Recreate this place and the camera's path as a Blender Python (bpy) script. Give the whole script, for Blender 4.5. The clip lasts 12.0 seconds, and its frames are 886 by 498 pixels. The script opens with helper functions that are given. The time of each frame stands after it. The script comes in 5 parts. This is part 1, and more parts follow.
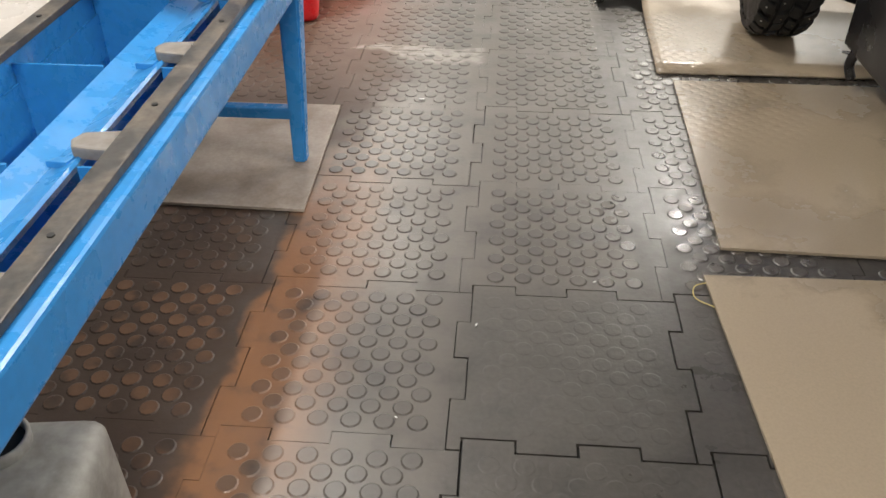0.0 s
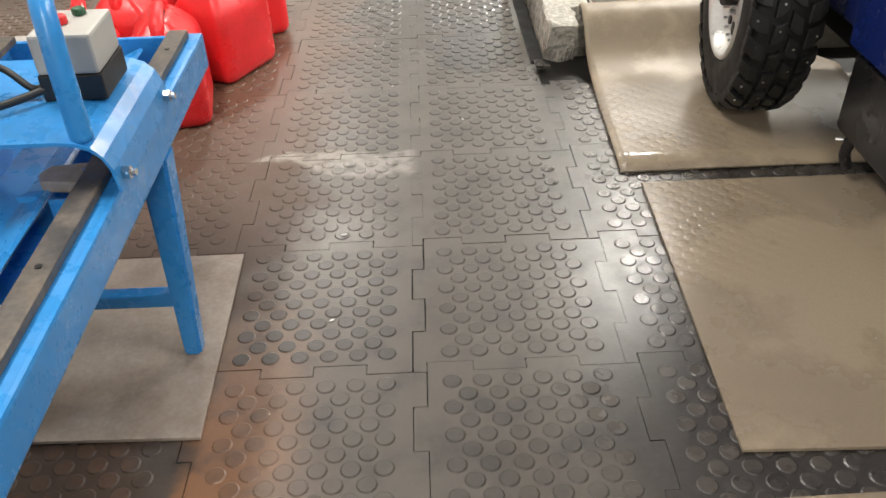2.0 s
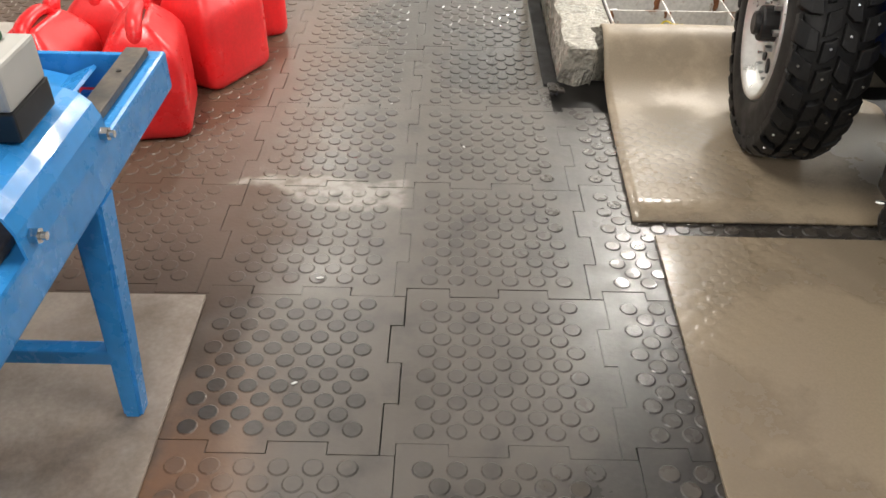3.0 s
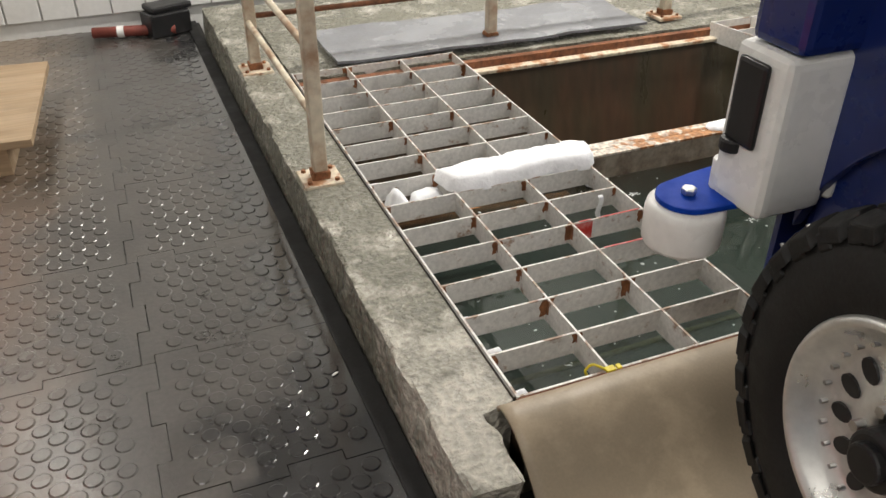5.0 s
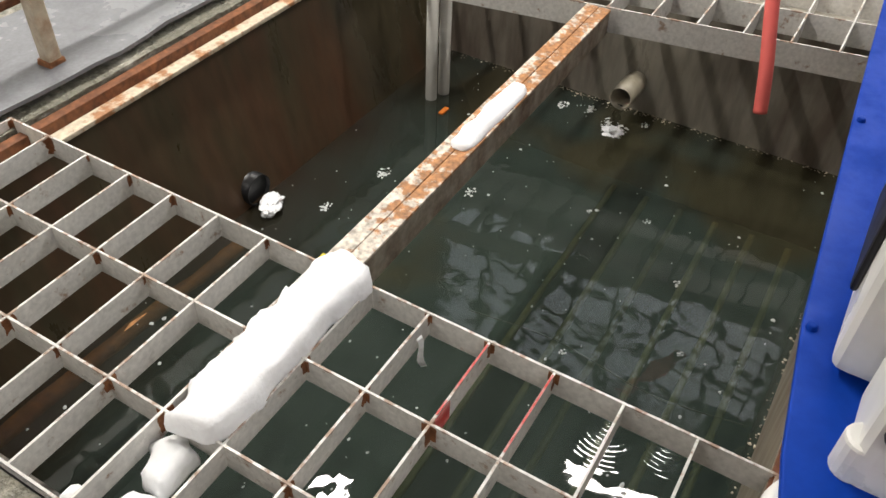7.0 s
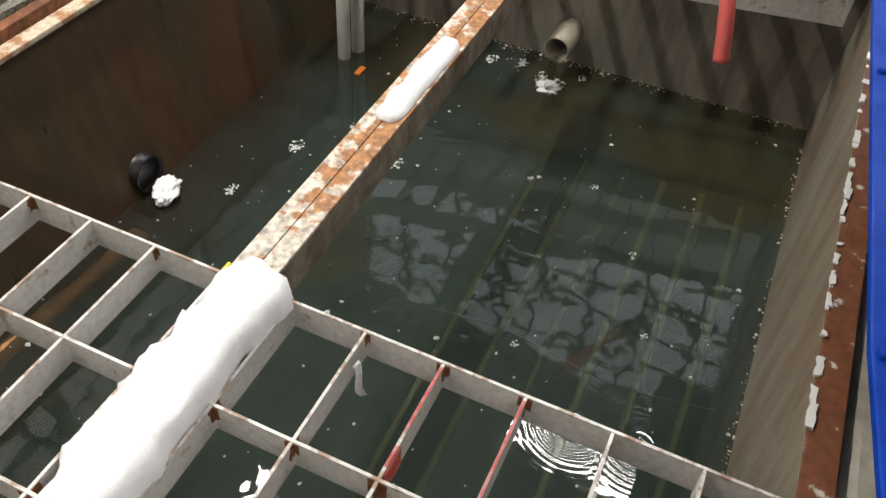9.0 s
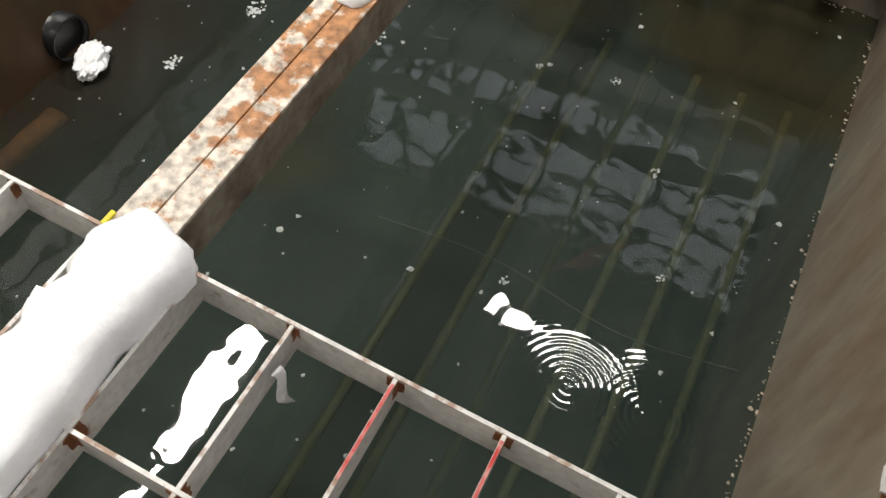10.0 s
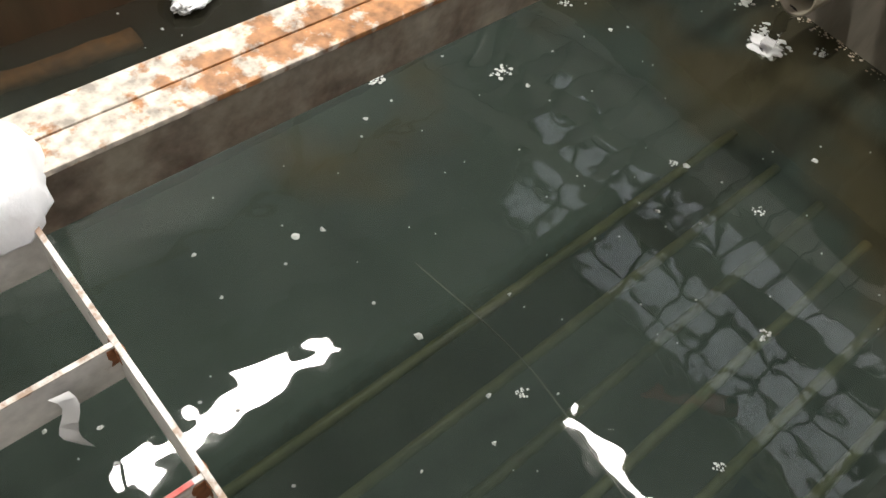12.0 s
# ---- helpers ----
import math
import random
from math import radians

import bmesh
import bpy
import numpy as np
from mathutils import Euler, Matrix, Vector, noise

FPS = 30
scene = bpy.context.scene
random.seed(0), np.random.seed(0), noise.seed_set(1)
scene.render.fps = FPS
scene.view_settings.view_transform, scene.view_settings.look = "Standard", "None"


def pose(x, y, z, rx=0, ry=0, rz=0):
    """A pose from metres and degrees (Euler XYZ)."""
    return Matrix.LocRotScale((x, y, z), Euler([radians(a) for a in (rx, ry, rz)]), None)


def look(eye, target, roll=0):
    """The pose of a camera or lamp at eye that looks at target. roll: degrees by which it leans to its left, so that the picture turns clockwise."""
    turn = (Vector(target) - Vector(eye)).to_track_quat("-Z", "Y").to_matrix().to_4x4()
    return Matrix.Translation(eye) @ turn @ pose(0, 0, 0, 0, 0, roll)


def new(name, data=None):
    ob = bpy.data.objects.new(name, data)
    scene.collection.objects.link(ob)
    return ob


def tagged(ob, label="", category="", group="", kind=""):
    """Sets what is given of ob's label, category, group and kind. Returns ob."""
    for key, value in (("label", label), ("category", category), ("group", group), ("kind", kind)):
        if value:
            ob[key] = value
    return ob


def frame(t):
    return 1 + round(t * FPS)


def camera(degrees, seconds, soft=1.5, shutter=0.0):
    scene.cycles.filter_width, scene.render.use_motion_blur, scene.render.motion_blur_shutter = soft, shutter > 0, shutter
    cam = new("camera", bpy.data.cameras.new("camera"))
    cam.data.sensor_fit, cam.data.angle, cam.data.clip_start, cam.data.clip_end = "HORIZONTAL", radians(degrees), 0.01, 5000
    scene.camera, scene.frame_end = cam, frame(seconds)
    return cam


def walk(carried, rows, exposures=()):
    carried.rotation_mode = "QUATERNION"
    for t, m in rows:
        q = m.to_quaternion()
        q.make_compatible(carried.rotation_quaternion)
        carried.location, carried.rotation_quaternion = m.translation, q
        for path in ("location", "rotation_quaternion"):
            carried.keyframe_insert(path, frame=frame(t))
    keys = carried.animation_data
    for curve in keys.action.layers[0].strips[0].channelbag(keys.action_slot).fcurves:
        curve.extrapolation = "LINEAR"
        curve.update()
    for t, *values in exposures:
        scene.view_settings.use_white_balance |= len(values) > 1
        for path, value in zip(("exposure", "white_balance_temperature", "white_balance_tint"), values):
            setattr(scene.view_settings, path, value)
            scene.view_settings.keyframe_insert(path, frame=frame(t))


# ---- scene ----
cam = camera(56.4, 12.0)
PATH = [
    (0, (0.753, 0.812, 1.344), (0.632, 2.42, 0.161), -0.1),
    (0.5, (0.787, 0.909, 1.381), (0.649, 2.501, 0.178), -0.6),
    (1, (0.771, 1.064, 1.402), (0.612, 2.638, 0.178), -2.5),
    (1.5, (0.703, 1.35, 1.415), (0.685, 2.918, 0.173), -2.0),
    (2, (0.729, 1.547, 1.424), (0.755, 3.152, 0.231), -1.9),
    (2.5, (0.802, 1.671, 1.426), (0.811, 3.269, 0.223), 1.0),
    (3, (0.798, 1.852, 1.41), (0.797, 3.439, 0.193), 1.0),
    (3.1, (0.786, 1.922, 1.401), (0.798, 3.528, 0.208), 0.7),
    (3.5, (0.701, 2.238, 1.457), (0.933, 3.915, 0.392), 3.6),
    (3.7, (0.687, 2.4, 1.466), (0.98, 4.069, 0.402), 3.7),
    (5.3, (0.827, 4.023, 1.423), (1.59, 5.736, 0.18), -0.7),
    (5.5, (0.866, 4.22, 1.43), (1.661, 5.885, 0.143), -0.9),
    (6, (0.923, 4.65, 1.385), (2.093, 5.967, -0.014), 1.5),
    (6.5, (1.047, 4.897, 1.375), (2.346, 5.912, -0.156), 1.3),
    (7, (1.117, 5.046, 1.501), (2.548, 5.852, -0.036), 2.2),
    (7.2, (1.088, 5.08, 1.541), (2.54, 5.885, 0.023), 0.3),
    (8.8, (1.275, 5.195, 1.366), (2.771, 5.808, -0.198), 2.9),
    (9, (1.371, 5.224, 1.324), (2.828, 5.79, -0.293), 4.6),
    (9.5, (1.645, 5.346, 1.257), (2.928, 5.785, -0.54), 6.5),
    (10, (1.776, 5.344, 1.127), (2.935, 5.75, -0.759), 9.2),
    (10.5, (1.886, 5.3, 0.98), (2.741, 5.991, -0.983), 5.6),
    (11, (2.001, 5.273, 0.961), (2.813, 5.993, -1.009), 6.0),
    (11.5, (2.042, 5.252, 0.951), (2.986, 6.046, -0.931), 11.4),
    (12, (2.089, 5.271, 0.864), (3.116, 6.067, -0.972), 14.5),
]
walk(cam, [(t, look(eye, target, roll)) for t, eye, target, roll in PATH],
     [(0, 0.66), (3.0, 0.57), (3.7, 0.36), (5.3, -0.19), (7.2, -0.19), (9.5, -0.26), (10.0, -0.36), (10.4, -0.72), (11.0, -0.7), (11.5, -0.20), (12, 0.05)])


# ---- world, sun, lamps ----
world = bpy.data.worlds.new("overcast_sky")
world.use_nodes = True
scene.world = world
wn = world.node_tree.nodes
sky = wn.new("ShaderNodeTexSky")
sky.sky_type, sky.sun_disc, sky.sun_elevation, sky.sun_rotation = "NISHITA", False, radians(32), radians(100)
world.node_tree.links.new(sky.outputs[0], wn["Background"].inputs[0])
wn["Background"].inputs[1].default_value = 0.12


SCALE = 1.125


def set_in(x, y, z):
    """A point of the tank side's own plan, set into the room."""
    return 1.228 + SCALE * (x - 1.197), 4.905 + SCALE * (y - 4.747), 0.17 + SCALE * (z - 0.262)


def tube_lamp(x, y, z, length, along, watts, kelvin_rgb=(1.0, 0.945, 0.87)):
    data = bpy.data.lights.new("tube_light", "AREA")
    data.shape, data.size, data.size_y, data.energy, data.color = "RECTANGLE", length * SCALE, 0.12 * SCALE, watts * SCALE ** 2, kelvin_rgb
    ob = new("tube_light", data)
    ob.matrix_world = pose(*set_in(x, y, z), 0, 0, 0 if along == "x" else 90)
    return ob


# Ceiling luminaires, known and added: x, y, length, direction
CEIL, LAMPZ = 4.35, 3.0
# Only the first two show in reflections; the other five are added fill.
LAMPS_AND_FILL = [(2.75, 6.85, 1.3, "x"), (4.3, 5.0, 1.3, "y"), (3.0, 2.6, 1.3, "y"), (0.7, 0.1, 1.3, "x"), (0.7, -2.0, 1.3, "x"), (-0.2, 7.3, 1.3, "y"), (-0.25, 3.4, 1.3, "y")]
for lx, ly, ll, la in LAMPS_AND_FILL:
    tube_lamp(lx, ly, LAMPZ - 0.115, ll, la, 100 if ly == 6.85 else 38 if ly in (0.1, 3.4) else 32 if ly == 7.3 else 55)

# daylight through the band of windows
east = bpy.data.lights.new("window_light", "AREA")
east.shape, east.size, east.size_y, east.energy, east.color = "RECTANGLE", 1.82, 4.65, 70, (0.93, 0.97, 1.0)
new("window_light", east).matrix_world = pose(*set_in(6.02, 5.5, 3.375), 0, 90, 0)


# ---- materials ----
def material(name, colour, rough=0.5, metal=0.0, grain=0.15, scale=40.0, bump=0.1, stain=None, stain_scale=2.5, stain_amount=0.5,
             rough_var=0.15, coat=0.0, pieces=0.0, island=0.0, spec=0.5, stretch=(1, 1, 1), bump_dist=0.003, edge=(0.42, 0.66)):
    """A surface with fine grain, larger stains, and a roughness that varies with them."""
    m = bpy.data.materials.new(name)
    m.use_nodes = True
    n, l = m.node_tree.nodes, m.node_tree.links
    b = n["Principled BSDF"]
    b.inputs["Metallic"].default_value = metal
    b.inputs["Coat Weight"].default_value = coat
    b.inputs["Specular IOR Level"].default_value = spec
    geo = n.new("ShaderNodeNewGeometry")
    mp = n.new("ShaderNodeMapping")
    mp.inputs["Scale"].default_value = stretch
    l.new(geo.outputs["Position"], mp.inputs[0])
    fine = n.new("ShaderNodeTexNoise")
    fine.inputs["Scale"].default_value, fine.inputs["Detail"].default_value = scale, 6
    l.new(mp.outputs[0], fine.inputs["Vector"])
    big = n.new("ShaderNodeTexNoise")
    big.inputs["Scale"].default_value, big.inputs["Detail"].default_value, big.inputs["Roughness"].default_value = stain_scale, 7, 0.62
    l.new(mp.outputs[0], big.inputs["Vector"])
    ramp = n.new("ShaderNodeMapRange")
    ramp.inputs["From Min"].default_value, ramp.inputs["From Max"].default_value = edge
    l.new(big.outputs["Fac"], ramp.inputs["Value"])
    amt = n.new("ShaderNodeMath")
    amt.operation = "MULTIPLY"
    amt.inputs[1].default_value = stain_amount
    l.new(ramp.outputs[0], amt.inputs[0])
    mix = n.new("ShaderNodeMix")
    mix.data_type = "RGBA"
    l.new(amt.outputs[0], mix.inputs[0])
    mix.inputs[6].default_value = (*colour, 1)
    mix.inputs[7].default_value = (*(stain or tuple(c * 0.6 for c in colour)), 1)
    hsv = n.new("ShaderNodeHueSaturation")
    l.new(mix.outputs[2], hsv.inputs["Color"])
    val = n.new("ShaderNodeMapRange")
    val.inputs["To Min"].default_value, val.inputs["To Max"].default_value = 1 - grain, 1 + grain
    val.inputs["From Min"].default_value, val.inputs["From Max"].default_value = 0.3, 0.7
    l.new(fine.outputs["Fac"], val.inputs["Value"])
    last = val.outputs[0]
    for amount, node, out in ((pieces, "ShaderNodeObjectInfo", "Random"), (island, "ShaderNodeNewGeometry", "Random Per Island")):
        if amount:
            src = n.new(node)
            rng = n.new("ShaderNodeMapRange")
            rng.inputs["To Min"].default_value, rng.inputs["To Max"].default_value = 1 - amount, 1 + amount
            l.new(src.outputs[out], rng.inputs["Value"])
            mul = n.new("ShaderNodeMath")
            mul.operation = "MULTIPLY"
            l.new(last, mul.inputs[0])
            l.new(rng.outputs[0], mul.inputs[1])
            last = mul.outputs[0]
    l.new(last, hsv.inputs["Value"])
    l.new(hsv.outputs[0], b.inputs["Base Color"])
    rr = n.new("ShaderNodeMapRange")
    rr.inputs["From Min"].default_value, rr.inputs["From Max"].default_value = 0.35, 0.65
    rr.inputs["To Min"].default_value, rr.inputs["To Max"].default_value = max(rough - rough_var, 0.02), min(rough + rough_var, 1)
    l.new(big.outputs["Fac"], rr.inputs["Value"])
    l.new(rr.outputs[0], b.inputs["Roughness"])
    if bump:
        bp = n.new("ShaderNodeBump")
        bp.inputs["Strength"].default_value, bp.inputs["Distance"].default_value = bump, bump_dist
        l.new(fine.outputs["Fac"], bp.inputs["Height"])
        l.new(bp.outputs[0], b.inputs["Normal"])
    return m


BLUE = material("light_blue_paint", (0.032, 0.245, 0.60), 0.3, grain=0.06, stain=(0.045, 0.13, 0.27), stain_scale=13, stain_amount=0.35, bump=0.04, coat=0.3, edge=(0.63, 0.72))
NAVY = material("dark_blue_paint", (0.007, 0.019, 0.125), 0.3, grain=0.06, bump=0.02, stain_scale=5, coat=0.3)
ROYAL = material("royal_blue_paint", (0.004, 0.045, 0.36), 0.5, grain=0.05, bump=0.03, stain_scale=14, spec=0.10)
RED = material("red_plastic", (0.74, 0.020, 0.024), 0.36, grain=0.06, scale=90, bump=0.06, stain=(0.50, 0.02, 0.02), stain_scale=6, stain_amount=0.4)
BLACK = material("black_plastic", (0.012, 0.012, 0.013), 0.4, grain=0.2, bump=0.1)
RUBBER = material("tyre_rubber", (0.009, 0.009, 0.0095), 0.62, grain=0.25, scale=120, bump=0.2, spec=0.35, stain=(0.018, 0.017, 0.015), stain_scale=8, stain_amount=0.6)
ALU = material("cast_aluminium", (0.72, 0.72, 0.70), 0.42, metal=0.75, grain=0.06, scale=60, bump=0.05, stain_scale=12, stain_amount=0.3)
STEEL = material("bright_steel", (0.6, 0.6, 0.6), 0.25, metal=1.0, grain=0.1, bump=0.05)
DARKSTEEL = material("dark_guide_rail", (0.065, 0.062, 0.06), 0.5, metal=0.3, grain=0.25, scale=70, stain=(0.17, 0.14, 0.11), stain_scale=11, stain_amount=0.7, bump=0.15)
GREYCAST = material("grey_cast_bracket", (0.25, 0.23, 0.21), 0.5, metal=0.2, grain=0.15, scale=60, stain=(0.2, 0.17, 0.14), stain_scale=14)
GREYBOX = material("grey_switch_box", (0.42, 0.41, 0.38), 0.5, grain=0.05, bump=0.05, stain_scale=10, stain_amount=0.25)
WHITE = material("white_nylon", (0.80, 0.79, 0.77), 0.42, grain=0.04, bump=0.04, stain=(0.62, 0.6, 0.56), stain_scale=7, stain_amount=0.35)
WHITEPAINT = material("white_paint", (0.76, 0.76, 0.74), 0.35, grain=0.04, bump=0.03, stain=(0.6, 0.58, 0.54), stain_scale=5, stain_amount=0.3)
GALV = material("worn_painted_steel", (0.64, 0.625, 0.595), 0.42, grain=0.14, scale=75, stain=(0.27, 0.155, 0.09), stain_scale=22, stain_amount=0.85, bump=0.2, edge=(0.61, 0.70))
BROWNRUST = material("brown_rust", (0.20, 0.075, 0.030), 0.7, grain=0.4, scale=50, stain=(0.09, 0.035, 0.018), stain_scale=9, stain_amount=0.8, bump=0.4)
ORANGERUST = material("orange_rust", (0.42, 0.19, 0.06), 0.7, grain=0.35, scale=50, stain=(0.16, 0.06, 0.025), stain_scale=9, stain_amount=0.85, bump=0.4)
REDRUST = material("dark_red_rust", (0.17, 0.060, 0.026), 0.55, grain=0.25, scale=60, stain=(0.58, 0.54, 0.48), stain_scale=13, stain_amount=0.9, bump=0.3, edge=(0.60, 0.64))
RUSTSPOT = material("rust_spot", (0.26, 0.105, 0.040), 0.85, grain=0.4, scale=120, stain=(0.05, 0.02, 0.012), stain_scale=30, bump=0.5)
RAILPAINT = material("cream_rail_paint", (0.60, 0.54, 0.42), 0.45, grain=0.12, stain=(0.26, 0.13, 0.06), stain_scale=9, stain_amount=0.8, bump=0.1)
CONCRETE = material("wet_concrete", (0.47, 0.44, 0.375), 0.30, grain=0.12, scale=30, stain=(0.21, 0.195, 0.145), stain_scale=4, stain_amount=0.75, bump=0.5, bump_dist=0.010, rough_var=0.2, edge=(0.44, 0.66))
KERB = material("wet_mottled_concrete", (0.50, 0.475, 0.41), 0.26, spec=0.5, grain=0.28, scale=48, stain=(0.15, 0.146, 0.112), stain_scale=9, stain_amount=0.9, bump=1.0, bump_dist=0.018, rough_var=0.2, edge=(0.53, 0.72))
SUBFLOOR = material("black_floor_bed", (0.010, 0.009, 0.008), 0.6, grain=0.2)
MAT = material("tan_rubber_sheet", (0.36, 0.290, 0.205), 0.24, grain=0.05, scale=160, stain=(0.21, 0.168, 0.118), stain_scale=1.7, stain_amount=0.5, bump=0.08, rough_var=0.16, edge=(0.48, 0.53))
def imprint(m):
    n, l = m.node_tree.nodes, m.node_tree.links
    b = n["Principled BSDF"]
    geo = n.new("ShaderNodeNewGeometry")
    mp = n.new("ShaderNodeMapping")
    mp.inputs["Rotation"].default_value = (0, 0, radians(45))
    flat = n.new("ShaderNodeVectorMath")
    flat.operation = "MULTIPLY"
    flat.inputs[1].default_value = (1, 1, 0)
    l.new(geo.outputs["Position"], flat.inputs[0])
    l.new(flat.outputs[0], mp.inputs[0])
    vor = n.new("ShaderNodeTexVoronoi")
    vor.inputs["Scale"].default_value, vor.inputs["Randomness"].default_value = 25.0, 0.05
    l.new(mp.outputs[0], vor.inputs["Vector"])
    rng = n.new("ShaderNodeMapRange")
    rng.interpolation_type = "SMOOTHSTEP"
    rng.inputs["From Min"].default_value, rng.inputs["From Max"].default_value = 0.48, 0.22
    l.new(vor.outputs["Distance"], rng.inputs["Value"])
    place = n.new("ShaderNodeSeparateXYZ")
    l.new(geo.outputs["Position"], place.inputs[0])
    soft = rng.outputs[0]
    for axis, lo, hi in (("Y", 3.15, 3.75), ("X", 1.95, 1.45)):     # only where the sheet sags on the studs
        lim, mul = n.new("ShaderNodeMapRange"), n.new("ShaderNodeMath")
        lim.inputs["From Min"].default_value, lim.inputs["From Max"].default_value = lo, hi
        mul.operation = "MULTIPLY"
        l.new(place.outputs[axis], lim.inputs["Value"])
        l.new(lim.outputs[0], mul.inputs[0])
        l.new(soft, mul.inputs[1])
        soft = mul.outputs[0]
    flat_part = n.new("ShaderNodeMapRange")          # wet and pressed on the studs only where it lies flat
    flat_part.inputs["From Min"].default_value, flat_part.inputs["From Max"].default_value = 4.50, 4.34
    l.new(place.outputs["Y"], flat_part.inputs["Value"])
    press = n.new("ShaderNodeMath")
    press.operation = "MULTIPLY"
    l.new(flat_part.outputs[0], press.inputs[0])
    l.new(soft, press.inputs[1])
    soft = press.outputs[0]
    film = n.new("ShaderNodeMath")
    film.operation = "MULTIPLY"
    film.inputs[1].default_value = 0.5
    l.new(flat_part.outputs[0], film.inputs[0])
    l.new(film.outputs[0], b.inputs["Coat Weight"])
    drier = n.new("ShaderNodeMapRange")
    drier.inputs["To Min"].default_value, drier.inputs["To Max"].default_value = 0.22, 0.0
    l.new(flat_part.outputs[0], drier.inputs["Value"])
    rough = n.new("ShaderNodeMath")
    l.new(b.inputs["Roughness"].links[0].from_socket, rough.inputs[0])
    l.new(drier.outputs[0], rough.inputs[1])
    l.new(rough.outputs[0], b.inputs["Roughness"])
    bp = n.new("ShaderNodeBump")
    bp.inputs["Strength"].default_value, bp.inputs["Distance"].default_value = 0.65, 0.0026
    l.new(soft, bp.inputs["Height"])
    l.new(b.inputs["Normal"].links[0].from_socket, bp.inputs["Normal"])
    l.new(bp.outputs[0], b.inputs["Normal"])
    b.inputs["Coat Roughness"].default_value = 0.15


imprint(MAT)
PALEMAT = material("pale_stand_in_sheet", (0.62, 0.58, 0.54), 0.35, grain=0.06, scale=120, stain=(0.42, 0.37, 0.32), stain_scale=2.2, stain_amount=0.6)
DULLMAT = material("dirty_grey_sheet", (0.37, 0.315, 0.265), 0.5, grain=0.1, scale=90, stain=(0.15, 0.11, 0.08), stain_scale=3.2, stain_amount=0.85, bump=0.1, rough_var=0.12)
GREYMAT = material("grey_rubber_sheet", (0.17, 0.175, 0.19), 0.22, grain=0.1, scale=80, stain=(0.33, 0.34, 0.36), stain_scale=4, bump=0.1)
SNOW = material("packed_snow", (0.88, 0.89, 0.91), 0.65, grain=0.03, scale=60, stain=(0.80, 0.82, 0.85), stain_scale=12, stain_amount=0.4, bump=0.45, bump_dist=0.006)
# Rust streaks over a base darkened for the shade on these walls.
PITWALL = material("rust_streaked_shaded_wall", (0.056, 0.046, 0.027), 0.36, grain=0.2, scale=25, stain=(0.080, 0.034, 0.016), stain_scale=3.4, stain_amount=0.8, bump=0.15, stretch=(1, 1, 0.12))
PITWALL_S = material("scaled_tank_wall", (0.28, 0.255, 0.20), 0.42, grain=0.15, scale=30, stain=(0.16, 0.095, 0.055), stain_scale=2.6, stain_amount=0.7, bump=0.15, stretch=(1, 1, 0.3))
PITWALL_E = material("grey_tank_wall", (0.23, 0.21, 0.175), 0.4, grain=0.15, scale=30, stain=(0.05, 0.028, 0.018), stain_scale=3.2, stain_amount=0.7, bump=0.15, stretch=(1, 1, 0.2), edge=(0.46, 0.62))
WALL = material("white_wall_panel", (0.72, 0.72, 0.70), 0.5, grain=0.04, bump=0.05, stain=(0.55, 0.54, 0.5), stain_scale=1.5, stain_amount=0.4)
CEILING = material("ceiling_board", (0.5, 0.5, 0.48), 0.7, grain=0.05, bump=0.05)
WOOD = material("worn_plywood", (0.40, 0.29, 0.18), 0.6, grain=0.18, scale=30, stain=(0.24, 0.16, 0.09), stain_scale=4, bump=0.15, stretch=(0.25, 3, 3))
PVC = material("grey_pvc", (0.33, 0.30, 0.235), 0.45, grain=0.1, stain=(0.25, 0.22, 0.16), stain_scale=12)
CORAL = material("coral_rubber_hose", (0.86, 0.16, 0.14), 0.42, grain=0.05, bump=0.05)
CLOTH = material("grey_plastic_canister", (0.34, 0.33, 0.30), 0.55, grain=0.12, stain=(0.18, 0.17, 0.15), stain_scale=9, stain_amount=0.8)
PLASTICBAG = material("white_plastic_bag", (0.80, 0.80, 0.80), 0.4, grain=0.04, bump=0.2)
YELLOW = material("yellow_tape", (0.75, 0.62, 0.03), 0.5)
THREAD = material("straw_thread", (0.62, 0.50, 0.18), 0.7)
ORANGE = material("orange_plastic", (0.80, 0.22, 0.02), 0.45)
REDPAINT = material("red_marking_paint", (0.55, 0.03, 0.02), 0.5, stain=(0.45, 0.42, 0.40), stain_scale=40)
BRASS = material("brass_fitting", (0.55, 0.33, 0.09), 0.35, metal=1.0)
MOTOR = material("weathered_motor_casting", (0.15, 0.13, 0.105), 0.5, metal=0.3, grain=0.2, stain_scale=14)
SLIME = material("algae_coated_pipe", (0.24, 0.22, 0.10), 0.5, grain=0.3, stain=(0.11, 0.12, 0.05), stain_scale=5, bump=0.3)
BED = material("tank_bottom", (0.05, 0.06, 0.04), 0.7, grain=0.3, scale=10, stain=(0.035, 0.045, 0.035), stain_scale=3, bump=0.3)
SLUSH = material("grey_slush", (0.55, 0.57, 0.56), 0.4, grain=0.2, stain=(0.30, 0.33, 0.31), stain_scale=40, stain_amount=0.7)
SCUM = material("pale_scum", (0.45, 0.40, 0.32), 0.7, grain=0.3, stain=(0.30, 0.20, 0.12), stain_scale=30)
# Brick red of the wall pipe, reused as painted shade in the canister grips.
BRICKRED = material("dark_red_pipe_and_shade", (0.22, 0.05, 0.035), 0.5)



